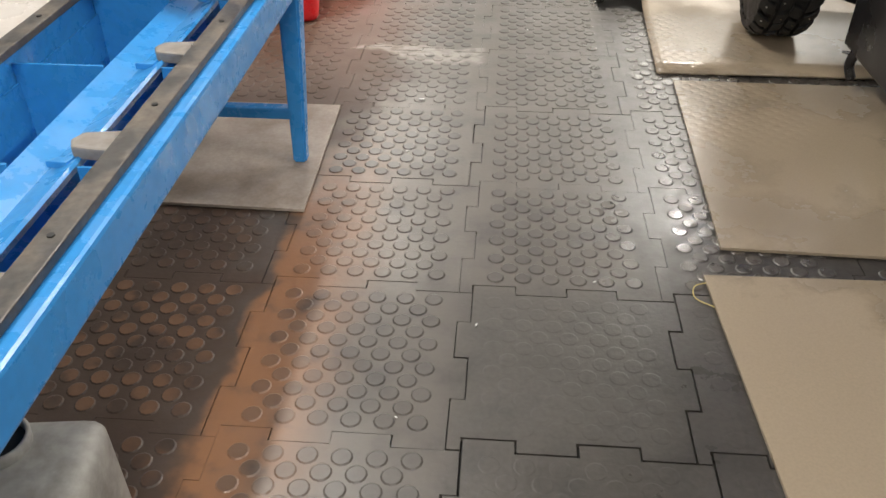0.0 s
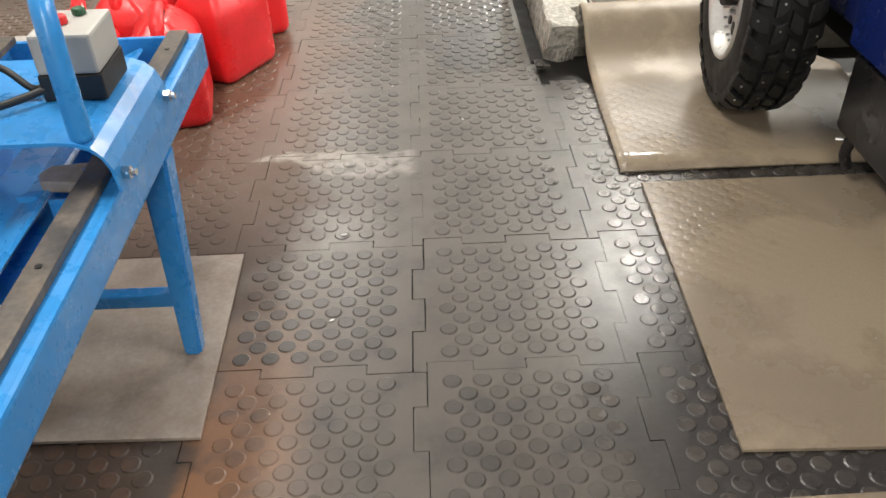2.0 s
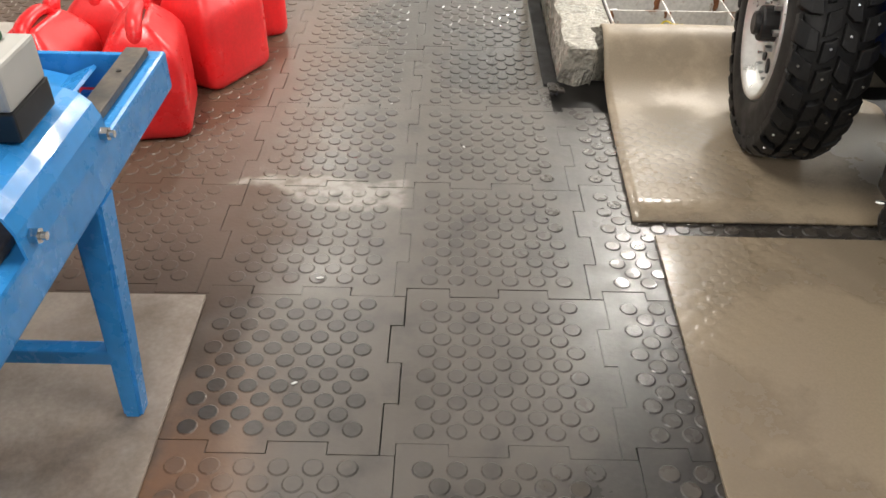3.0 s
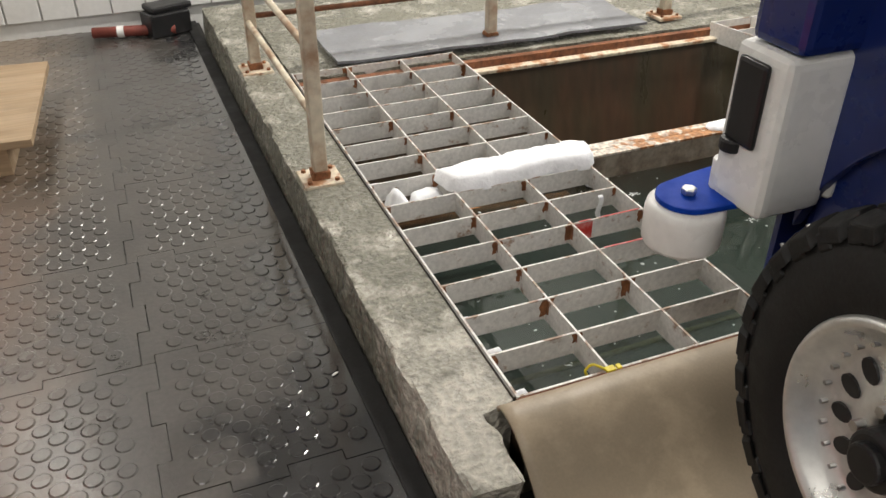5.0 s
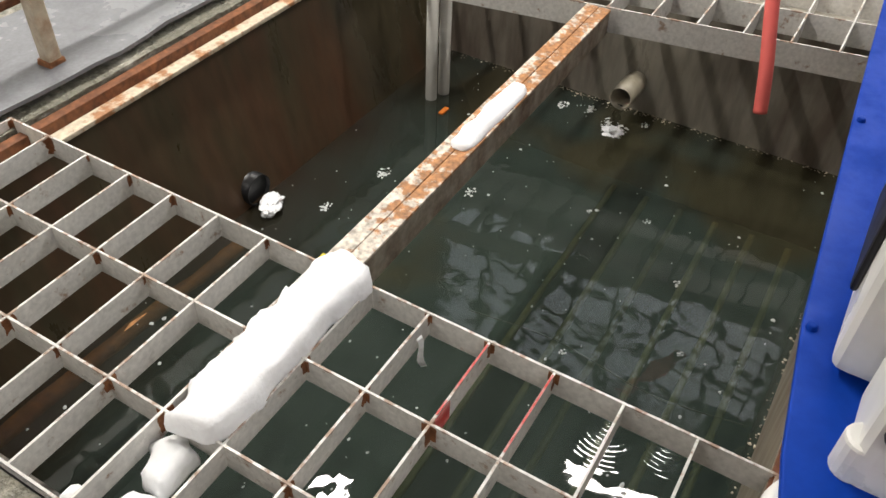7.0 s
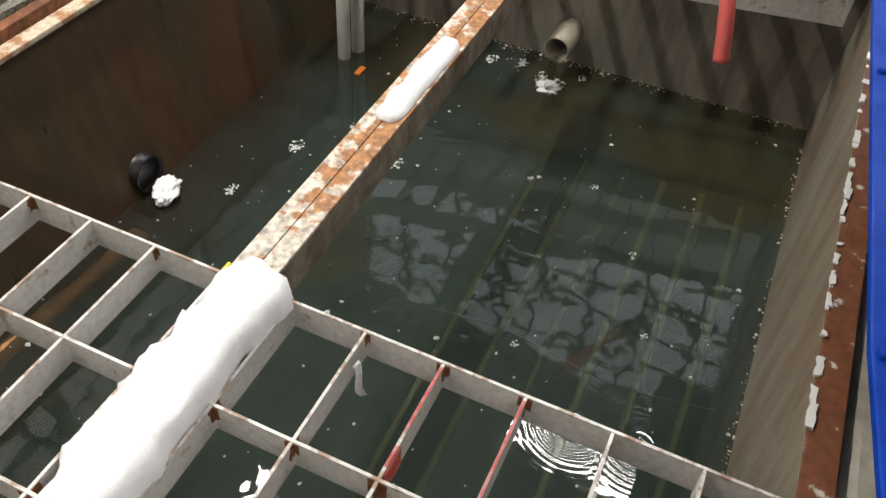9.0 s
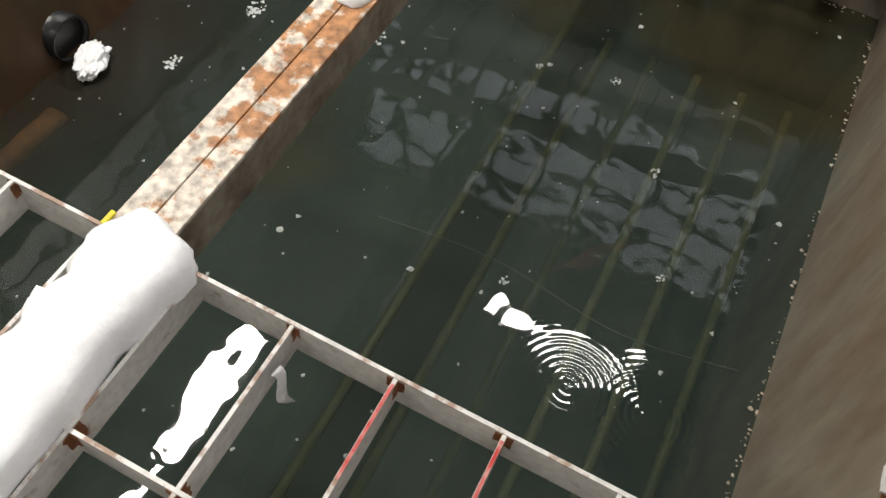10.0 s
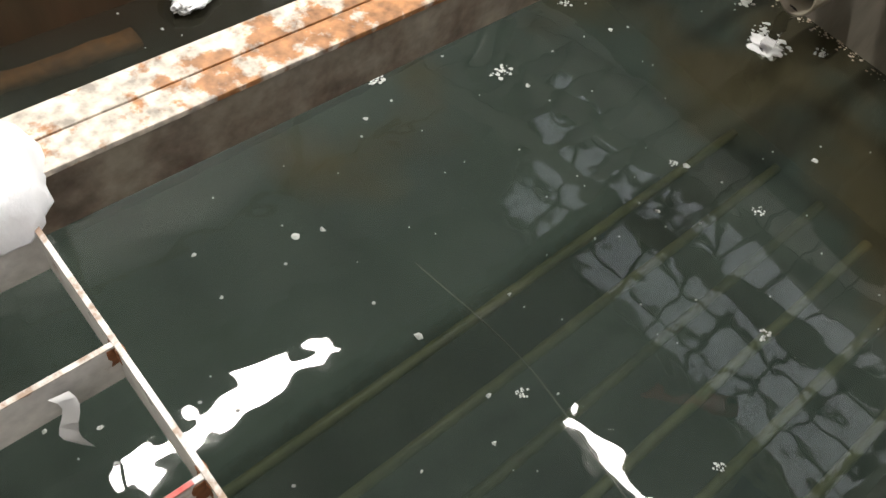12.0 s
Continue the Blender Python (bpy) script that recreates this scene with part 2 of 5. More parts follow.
def wear(m, axis, lo, hi, amount, start):
    """Adds wear or paint loss that grows along one axis to the noise behind a material's stains."""
    n, l = m.node_tree.nodes, m.node_tree.links
    ramp = [q for q in n if q.bl_idname == "ShaderNodeMapRange" and abs(q.inputs["From Min"].default_value - start) < 1e-4][0]
    old = ramp.inputs["Value"].links[0].from_socket
    geo, sep, rng, add = n.new("ShaderNodeNewGeometry"), n.new("ShaderNodeSeparateXYZ"), n.new("ShaderNodeMapRange"), n.new("ShaderNodeMath")
    l.new(geo.outputs["Position"], sep.inputs[0])
    rng.inputs["From Min"].default_value, rng.inputs["From Max"].default_value, rng.inputs["To Max"].default_value = lo, hi, amount
    l.new(sep.outputs[axis], rng.inputs["Value"])
    l.new(old, add.inputs[0])
    l.new(rng.outputs[0], add.inputs[1])
    l.new(add.outputs[0], ramp.inputs["Value"])


wear(GALV, "Z", 0.164, 0.1692, 0.12, 0.61)
wear(KERB, "Y", 4.91, 5.36, 0.24, 0.53)
BEAMRUST = material("flaking_beam_paint", (0.36, 0.165, 0.062), 0.55, grain=0.5, scale=60, stain=(0.60, 0.56, 0.49), stain_scale=27, stain_amount=0.88, bump=0.5, edge=(0.55, 0.64))
wear(BEAMRUST, "Y", 5.929, 5.946, 0.11, 0.55)
wear(BEAMRUST, "Y", 5.885, 5.869, 0.10, 0.55)
wear(BEAMRUST, "X", 2.581, 2.300, 0.13, 0.55)
DARKWEB = material("grimy_beam_web", (0.30, 0.265, 0.21), 0.5, grain=0.25, scale=40, stain=(0.085, 0.045, 0.028), stain_scale=8, stain_amount=0.85, bump=0.3)

lamp_m = bpy.data.materials.new("tube_glow")
lamp_m.use_nodes = True
lamp_m.node_tree.nodes["Principled BSDF"].inputs["Emission Color"].default_value = (1, 0.96, 0.9, 1)
lamp_m.node_tree.nodes["Principled BSDF"].inputs["Emission Strength"].default_value = 9.0

glass_m = bpy.data.materials.new("window_glass")
glass_m.use_nodes = True
gb = glass_m.node_tree.nodes["Principled BSDF"]
gb.inputs["Transmission Weight"].default_value, gb.inputs["Roughness"].default_value, gb.inputs["IOR"].default_value = 1.0, 0.0, 1.1


def water_material():
    m = bpy.data.materials.new("murky_water")
    m.use_nodes = True
    n, l = m.node_tree.nodes, m.node_tree.links
    b = n["Principled BSDF"]
    b.inputs["Roughness"].default_value, b.inputs["IOR"].default_value = 0.02, 1.33
    b.inputs["Transmission Weight"].default_value = 0.6
    geo = n.new("ShaderNodeNewGeometry")
    last = None
    for s, d, strength in ((3.0, 2.0, 0.0036), (13.0, 1.0, 0.0011)):
        t = n.new("ShaderNodeTexNoise")
        t.inputs["Scale"].default_value, t.inputs["Detail"].default_value = s, d
        l.new(geo.outputs["Position"], t.inputs["Vector"])
        bp = n.new("ShaderNodeBump")
        bp.inputs["Strength"].default_value, bp.inputs["Distance"].default_value = 1.0, strength
        l.new(t.outputs["Fac"], bp.inputs["Height"])
        if last:
            l.new(last, bp.inputs["Normal"])
        last = bp.outputs[0]
    # silt clouds
    cloud = n.new("ShaderNodeTexNoise")
    cloud.inputs["Scale"].default_value, cloud.inputs["Detail"].default_value = 1.7, 4.0
    l.new(geo.outputs["Position"], cloud.inputs["Vector"])
    tint = n.new("ShaderNodeValToRGB")
    tint.color_ramp.elements[0].position, tint.color_ramp.elements[0].color = 0.88, (0.052, 0.073, 0.062, 1)
    tint.color_ramp.elements[1].position, tint.color_ramp.elements[1].color = 1.0, (0.070, 0.066, 0.038, 1)
    place = n.new("ShaderNodeSeparateXYZ")
    l.new(geo.outputs["Position"], place.inputs[0])
    drift = n.new("ShaderNodeMath")
    drift.operation = "MULTIPLY_ADD"
    drift.inputs[1].default_value = 0.105
    l.new(place.outputs["X"], drift.inputs[0])
    l.new(cloud.outputs["Fac"], drift.inputs[2])
    l.new(drift.outputs[0], tint.inputs[0])
    # brown painted in along the north wall for its shade and reflection
    rusty = n.new("ShaderNodeMapRange")
    rusty.interpolation_type = "SMOOTHSTEP"
    rusty.inputs["From Min"].default_value, rusty.inputs["From Max"].default_value = 6.70, 7.15
    lean = n.new("ShaderNodeMath")
    lean.operation = "MULTIPLY_ADD"
    lean.inputs[1].default_value = 0.7
    l.new(cloud.outputs["Fac"], lean.inputs[0])
    l.new(place.outputs["Y"], lean.inputs[2])
    l.new(lean.outputs[0], rusty.inputs["Value"])
    mixed = n.new("ShaderNodeMix")
    mixed.data_type = "RGBA"
    l.new(rusty.outputs[0], mixed.inputs[0])
    l.new(tint.outputs[0], mixed.inputs[6])
    mixed.inputs[7].default_value = (0.036, 0.026, 0.015, 1)
    l.new(mixed.outputs[2], b.inputs["Base Color"])
    # rings round two drips
    for cx, cy in ((2.42, 4.95), (2.40, 5.10)):
        d = n.new("ShaderNodeVectorMath")
        d.operation = "DISTANCE"
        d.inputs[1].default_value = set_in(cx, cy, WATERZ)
        l.new(geo.outputs["Position"], d.inputs[0])
        fall = n.new("ShaderNodeMapRange")
        fall.inputs["From Min"].default_value, fall.inputs["From Max"].default_value = 0.0, 0.17
        fall.inputs["To Min"].default_value, fall.inputs["To Max"].default_value = 1.0, 0.0
        l.new(d.outputs["Value"], fall.inputs["Value"])
        k = n.new("ShaderNodeMath")
        k.operation = "MULTIPLY"
        k.inputs[1].default_value = 375.0
        l.new(d.outputs["Value"], k.inputs[0])
        s = n.new("ShaderNodeMath")
        s.operation = "SINE"
        l.new(k.outputs[0], s.inputs[0])
        w = n.new("ShaderNodeMath")
        w.operation = "MULTIPLY"
        l.new(s.outputs[0], w.inputs[0])
        l.new(fall.outputs[0], w.inputs[1])
        bp = n.new("ShaderNodeBump")
        bp.inputs["Strength"].default_value, bp.inputs["Distance"].default_value = 1.0, 0.00016
        l.new(w.outputs[0], bp.inputs["Height"])
        l.new(last, bp.inputs["Normal"])
        last = bp.outputs[0]
    l.new(last, b.inputs["Normal"])
    return m


WATERZ = -0.31
WATER = water_material()


def floor_material():
    """Black rubber: dust packed between the studs, muddy brown with painted shade and ochre rust on one side, painted
    sheen far off, damp gloss near the tank.
    """
    m = material("studded_rubber", (0.042, 0.038, 0.034), 0.38, grain=0.22, scale=70, stain=(0.068, 0.060, 0.052), stain_scale=3.0, stain_amount=0.7, bump=0.25, pieces=0.12, rough_var=0.12)
    n, l = m.node_tree.nodes, m.node_tree.links
    b = n["Principled BSDF"]
    source = b.inputs["Base Color"].links[0].from_socket
    geo = n.new("ShaderNodeNewGeometry")
    sep = n.new("ShaderNodeSeparateXYZ")
    l.new(geo.outputs["Position"], sep.inputs[0])
    slope = n.new("ShaderNodeSeparateXYZ")
    l.new(geo.outputs["True Normal"], slope.inputs[0])

    def noise_node(scale, detail):
        nd = n.new("ShaderNodeTexNoise")
        nd.inputs["Scale"].default_value, nd.inputs["Detail"].default_value = scale, detail
        l.new(geo.outputs["Position"], nd.inputs["Vector"])
        return nd.outputs["Fac"]

    def math_node(op, a, bb):
        nd = n.new("ShaderNodeMath")
        nd.operation = op
        for i, v in enumerate((a, bb)):
            if isinstance(v, (int, float)):
                nd.inputs[i].default_value = v
            else:
                l.new(v, nd.inputs[i])
        return nd.outputs[0]

    def times(*f):
        out = f[0]
        for g in f[1:]:
            out = math_node("MULTIPLY", out, g)
        return out

    def band(src, lo, hi):
        nd = n.new("ShaderNodeMapRange")
        nd.interpolation_type = "SMOOTHSTEP"
        nd.inputs["From Min"].default_value, nd.inputs["From Max"].default_value = lo, hi
        l.new(src, nd.inputs["Value"])
        return nd.outputs[0]

    def cover(under, amount, colour):
        mix = n.new("ShaderNodeMix")
        mix.data_type = "RGBA"
        l.new(amount, mix.inputs[0])
        l.new(under, mix.inputs[6])
        mix.inputs[7].default_value = (*colour, 1)
        return mix.outputs[2]

    wobble, patch, fleck = noise_node(5.0, 8), noise_node(9.0, 6), noise_node(22.0, 6)
    X, Y = sep.outputs["X"], sep.outputs["Y"]
    xw = math_node("ADD", X, times(math_node("SUBTRACT", wobble, 0.5), 0.5))
    on_top = band(sep.outputs["Z"], 0.0012, 0.0022)
    between = math_node("SUBTRACT", 1.0, on_top)
    # grey dust between the studs, thinning out over the damp side
    bare = math_node("SUBTRACT", 1.0, times(band(X, 0.60, 0.74), band(Y, 2.56, 2.40), 0.75))
    damp_far = math_node("SUBTRACT", 1.0, times(band(Y, 4.4, 5.3), band(xw, 0.2, 0.6), 0.92))
    dust = times(damp_far, between, band(xw, 1.22, 1.02), band(patch, 0.22, 0.55), bare, 0.72)
    col = cover(source, dust, (0.122, 0.105, 0.088))
    # Stud tops paler towards the tank: dust, and their sheen painted in.
    top_dust_sheen = times(damp_far, on_top, math_node("ADD", times(band(xw, 0.60, 1.05), 0.80), 0.05), band(patch, 0.25, 0.55), 0.75)
    col = cover(col, top_dust_sheen, (0.106, 0.091, 0.075))
    # brown mud under the bench, darkened for the bench's shade
    mud_shade = times(band(math_node("SUBTRACT", xw, times(band(Y, 2.9, 3.8), 0.20)), 0.30, 0.02), 0.85)
    col = cover(col, mud_shade, (0.068, 0.040, 0.026))
    far_mud = times(band(xw, 0.62, 0.05), band(Y, 3.4, 4.5), 0.9)
    col = cover(col, far_mud, (0.118, 0.071, 0.045))
    # Paler tone painted in for the sheen of the far floor.
    far_sheen = times(band(xw, 0.75, 0.15), band(Y, 6.2, 7.2), 0.8)
    col = cover(col, far_sheen, (0.22, 0.18, 0.135))
    # standing water by the kerb
    yw = math_node("ADD", Y, times(math_node("SUBTRACT", wobble, 0.5), 0.5))
    puddle = times(band(xw, 0.74, 0.86), band(yw, 4.62, 4.80), band(yw, 5.42, 5.22))
    gutter = times(band(xw, 0.98, 1.10), band(yw, 4.70, 4.90))
    soaked = math_node("MAXIMUM", puddle, gutter)
    col = cover(col, times(soaked, 0.88), (0.010, 0.010, 0.011))
    worn = times(on_top, band(xw, 0.16, 0.02), band(patch, 0.38, 0.55), band(Y, 3.3, 2.7), 0.55)
    col = cover(col, worn, (0.26, 0.13, 0.065))
    # rust dust in a strip along the bench
    centre = math_node("ADD", times(math_node("SUBTRACT", Y, 2.0), 0.06), 0.19)
    dist = math_node("SUBTRACT", math_node("ADD", X, times(math_node("SUBTRACT", wobble, 0.5), 0.22)), centre)
    strip = times(band(dist, -0.07, -0.03), band(dist, 0.30, -0.02), band(Y, 3.5, 2.5))
    col = cover(col, times(strip, between, band(patch, 0.20, 0.50), 0.9), (0.29, 0.140, 0.066))
    # darker sloping rim of each stud
    rim = band(slope.outputs["Z"], 0.97, 0.90)
    col = cover(col, times(rim, 0.18), (0.020, 0.017, 0.014))
    # a scuffed pale patch along one seam
    px = times(band(X, 0.10, 0.16), band(X, 0.70, 0.66))
    pw = math_node("ADD", Y, times(math_node("SUBTRACT", wobble, 0.5), 0.16))
    side = band(X, 0.12, 0.55)
    lowy = math_node("SUBTRACT", 4.02, times(side, 0.13))
    py = times(band(math_node("SUBTRACT", pw, lowy), -0.02, 0.02), band(pw, 4.055, 4.035), band(fleck, 0.28, 0.62))
    col = cover(col, times(px, py, 0.75), (0.34, 0.315, 0.275))
    l.new(col, b.inputs["Base Color"])
    # damp towards the tank: wet stud tops shine
    wet = times(band(xw, 0.95, 1.2), band(fleck, 0.36, 0.60), math_node("ADD", times(on_top, 0.6), 0.4))
    rsrc = b.inputs["Roughness"].links[0].from_socket
    matt = times(mud_shade, band(Y, 4.6, 3.8), 0.22)
    dry = math_node("ADD", matt, math_node("SUBTRACT", math_node("SUBTRACT", math_node("ADD", math_node("SUBTRACT", rsrc, 0.02), times(damp_far, 0.06)), times(wet, 0.20)), times(soaked, 0.12)))
    l.new(dry, b.inputs["Roughness"])
    dull = math_node("ADD", math_node("ADD", 0.38, times(band(Y, 4.8, 5.6), 0.35)), times(band(xw, 0.70, 1.0), band(Y, 2.5, 3.2), band(Y, 4.8, 4.4), 0.35))
    gloss = math_node("ADD", dull, math_node("MAXIMUM", times(wet, 0.45), times(soaked, 0.5)))
    l.new(times(gloss, math_node("SUBTRACT", 1.0, times(mud_shade, band(Y, 4.6, 3.8), 0.95))), b.inputs["Coat Weight"])
    l.new(math_node("SUBTRACT", math_node("ADD", 0.22, times(damp_far, 0.12)), math_node("MAXIMUM", times(wet, 0.16), times(soaked, 0.15))), b.inputs["Coat Roughness"])
    return m


FLOOR = floor_material()


# ---- mesh helpers ----
def link_mesh(name, bm, mat, smooth=False):
    me = bpy.data.meshes.new(name)
    bm.to_mesh(me)
    bm.free()
    if smooth:
        for p in me.polygons:
            p.use_smooth = True
    me.materials.append(mat)
    return new(name, me)


def part(name, bm, mat, parent, label="", smooth=False):
    ob = link_mesh(name, bm, mat, smooth)
    ob.parent = parent
    if label:
        tagged(ob, label)
    return ob


def thing(name, bm, mat, label, category, group="", kind="", smooth=False):
    return tagged(link_mesh(name, bm, mat, smooth), label, category, group, kind)


def base(name, label, category, m=None, group="", kind=""):
    ob = new(name)
    ob.empty_display_size = 0.1
    if m is not None:
        ob.matrix_world = m
    return tagged(ob, label, category, group, kind)


def join(*bms):
    out = bms[0]
    for other in bms[1:]:
        me = bpy.data.meshes.new("join")
        other.to_mesh(me)
        other.free()
        out.from_mesh(me)
        bpy.data.meshes.remove(me)
    return out


def box(x0, x1, y0, y1, z0, z1, bevel=0.0, seg=2):
    bm = bmesh.new()
    bmesh.ops.create_cube(bm, size=1)
    bmesh.ops.scale(bm, vec=(x1 - x0, y1 - y0, z1 - z0), verts=bm.verts)
    bmesh.ops.translate(bm, vec=((x0 + x1) / 2, (y0 + y1) / 2, (z0 + z1) / 2), verts=bm.verts)
    if bevel:
        bmesh.ops.bevel(bm, geom=bm.edges[:], offset=bevel, segments=seg, profile=0.6, affect="EDGES")
    return bm


def cyl(p0, p1, r0, r1=None, n=20, bevel=0.0):
    """A capped cylinder or cone from p0 to p1."""
    p0, p1 = Vector(p0), Vector(p1)
    bm = bmesh.new()
    bmesh.ops.create_cone(bm, cap_ends=True, segments=n, radius1=r0, radius2=r0 if r1 is None else r1, depth=(p1 - p0).length)
    if bevel:
        rims = [e for e in bm.edges if len({round(v.co.z, 5) for v in e.verts}) == 1]
        bmesh.ops.bevel(bm, geom=rims, offset=bevel, segments=2, profile=0.5, affect="EDGES")
    turn = (p1 - p0).to_track_quat("Z", "Y").to_matrix().to_4x4()
    bmesh.ops.transform(bm, matrix=Matrix.Translation((p0 + p1) / 2) @ turn, verts=bm.verts)
    return bm


def lathe(profile, n=40, axis="x", closed=False):
    """A ring of quads from (radius, offset) pairs turned round an axis."""
    bm = bmesh.new()
    rings = []
    for r, o in profile:
        ring = []
        for i in range(n):
            a = 2 * math.pi * i / n
            u, v = r * math.cos(a), r * math.sin(a)
            ring.append(bm.verts.new((o, u, v) if axis == "x" else (u, v, o)))
        rings.append(ring)
    pairs = list(zip(rings, rings[1:])) + ([(rings[-1], rings[0])] if closed else [])
    for a, b in pairs:
        for i in range(n):
            bm.faces.new((a[i], a[(i + 1) % n], b[(i + 1) % n], b[i]))
    bmesh.ops.recalc_face_normals(bm, faces=bm.faces)
    return bm


def tube(points, r, n=10, smooth_steps=8):
    """A round tube along a smooth line through the points."""
    pts = [Vector(p) for p in points]
    path = []
    for i in range(len(pts) - 1):
        p0, p1, p2, p3 = pts[max(i - 1, 0)], pts[i], pts[i + 1], pts[min(i + 2, len(pts) - 1)]
        for k in range(smooth_steps):
            t = k / smooth_steps
            path.append(0.5 * ((2 * p1) + (p2 - p0) * t + (2 * p0 - 5 * p1 + 4 * p2 - p3) * t * t + (3 * p1 - p0 - 3 * p2 + p3) * t ** 3))
    path.append(pts[-1])
    bm = bmesh.new()
    rings = []
    up = Vector((0.13, 0.21, 0.97))
    for i, p in enumerate(path):
        d = (path[min(i + 1, len(path) - 1)] - path[max(i - 1, 0)]).normalized()
        s = d.cross(up).normalized()
        up = s.cross(d).normalized()
        rings.append([bm.verts.new(p + r * (math.cos(a) * s + math.sin(a) * up)) for a in (2 * math.pi * j / n for j in range(n))])
    for a, b in zip(rings, rings[1:]):
        for j in range(n):
            bm.faces.new((a[j], a[(j + 1) % n], b[(j + 1) % n], b[j]))
    bm.faces.new(rings[0][::-1])
    bm.faces.new(rings[-1])
    bmesh.ops.recalc_face_normals(bm, faces=bm.faces)
    return bm


def prism(outline, z0, z1, bevel=0.0):
    """An outline in x and y pulled up from z0 to z1."""
    bm = bmesh.new()
    lo = [bm.verts.new((x, y, z0)) for x, y in outline]
    hi = [bm.verts.new((x, y, z1)) for x, y in outline]
    bm.faces.new(lo[::-1])
    bm.faces.new(hi)
    k = len(lo)
    for i in range(k):
        bm.faces.new((lo[i], lo[(i + 1) % k], hi[(i + 1) % k], hi[i]))
    bmesh.ops.recalc_face_normals(bm, faces=bm.faces)
    if bevel:
        bmesh.ops.bevel(bm, geom=bm.edges[:], offset=bevel, segments=2, profile=0.6, affect="EDGES")
    return bm


def rough_up(bm, amount, scale, seed=0.0):
    for v in bm.verts:
        v.co += amount * Vector(noise.noise_vector(v.co * scale + Vector((seed, seed, seed))))
    return bm


def moved(bm, m):
    bmesh.ops.transform(bm, matrix=m, verts=bm.verts)
    return bm


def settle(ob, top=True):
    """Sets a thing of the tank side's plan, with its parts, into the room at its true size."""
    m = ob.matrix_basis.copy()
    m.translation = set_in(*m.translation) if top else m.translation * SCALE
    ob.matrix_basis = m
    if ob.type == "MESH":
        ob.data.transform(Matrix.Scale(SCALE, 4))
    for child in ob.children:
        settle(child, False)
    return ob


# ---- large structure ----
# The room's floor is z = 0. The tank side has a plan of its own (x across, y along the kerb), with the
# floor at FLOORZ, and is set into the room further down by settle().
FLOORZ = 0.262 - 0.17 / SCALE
KX0, KX1, KEND = 1.197, 1.375, 4.555         # kerb
TOP = 0.262                                 # top of kerb and gratings
PX0, PX1, PY0, PY1 = 1.40, 3.77, 4.76, 6.56  # tank
RX0, RX1, RY0, RY1 = -3.0, 5.9, -3.0, 7.95  # room

tagged(link_mesh("floor", join(box(-3.5, 1.24, -3.8, 8.5, -0.12, -0.014), box(1.24, 6.5, -3.8, 4.80, -0.12, -0.014)), SUBFLOOR),
       "black bed under the rubber floor tiles", "floor", kind="structure")


def slant(bm):
    """The tank's north edge runs slightly askew."""
    for v in bm.verts:
        v.co.y -= 0.012 * (v.co.x - 1.75)
    return bm


def rough_block(x0, x1, y0, y1, z0, z1, cell, amount, seed):
    """A cast block with a fine grid on top and sides, slightly uneven, with chipped edges."""
    bm = bmesh.new()
    nx, ny, nz = max(int((x1 - x0) / cell), 2), max(int((y1 - y0) / cell), 2), 4
    grid = {}
    def vert(i, j, k):
        key = (i, j, k)
        if key not in grid:
            p = Vector((x0 + (x1 - x0) * i / nx, y0 + (y1 - y0) * j / ny, z0 + (z1 - z0) * k / nz))
            rim = (i in (0, nx)) + (j in (0, ny)) + (k in (0, nz))
            q = p + amount * (Vector(noise.noise_vector(p * 16 + Vector((seed, 0, 0)))) + 0.6 * Vector(noise.noise_vector(p * 43 + Vector((0, 0, seed)))))
            if rim >= 2 and k == nz:
                chip = 0.004 + 0.016 * max(0.0, noise.noise(p * 9 + Vector((0, seed, 0))))
                q.z -= chip * 0.8
                q.x += chip * (1 if i == 0 else -1 if i == nx else 0)
                q.y += chip * (1 if j == 0 else -1 if j == ny else 0)
            grid[key] = bm.verts.new(q)
        return grid[key]
    for i in range(nx):
        for j in range(ny):
            bm.faces.new((vert(i, j, nz), vert(i + 1, j, nz), vert(i + 1, j + 1, nz), vert(i, j + 1, nz)))
    for k in range(nz):
        for j in range(ny):
            bm.faces.new((vert(0, j, k), vert(0, j, k + 1), vert(0, j + 1, k + 1), vert(0, j + 1, k)))
            bm.faces.new((vert(nx, j, k), vert(nx, j + 1, k), vert(nx, j + 1, k + 1), vert(nx, j, k + 1)))
        for i in range(nx):
            bm.faces.new((vert(i, 0, k), vert(i + 1, 0, k), vert(i + 1, 0, k + 1), vert(i, 0, k + 1)))
            bm.faces.new((vert(i, ny, k), vert(i, ny, k + 1), vert(i + 1, ny, k + 1), vert(i + 1, ny, k)))
    bmesh.ops.recalc_face_normals(bm, faces=bm.faces)
    return bm


kerb_mesh = rough_block(KX0, KX1, KEND, RY1 - 0.3, -0.1, TOP - 0.004, 0.016, 0.0035, 3.0)
for v in kerb_mesh.verts:
    if v.co.x > KX1 - 0.02 and v.co.z > TOP - 0.03:      # cast straight along the steel angle
        v.co.x, v.co.z = min(v.co.x + 0.02, KX1), TOP - 0.004
    if v.co.y < KEND + 0.13:            # the broken end is hollowed out under its top
        v.co.y += max(0.0, 0.222 - v.co.z) * 0.75 * (1 - (v.co.y - KEND) / 0.14) * (0.75 + 0.5 * noise.noise(v.co * 14))
    if v.co.x > 1.30 and v.co.y < 4.735:      # broken away where the rubber sheet passes
        v.co.x -= 0.9 * (v.co.x - 1.30) * (1.0 + 0.2 * noise.noise(v.co * 20))
tagged(link_mesh("kerb", kerb_mesh, KERB),
       "worn damp concrete kerb beside the tank", "kerb", kind="structure")
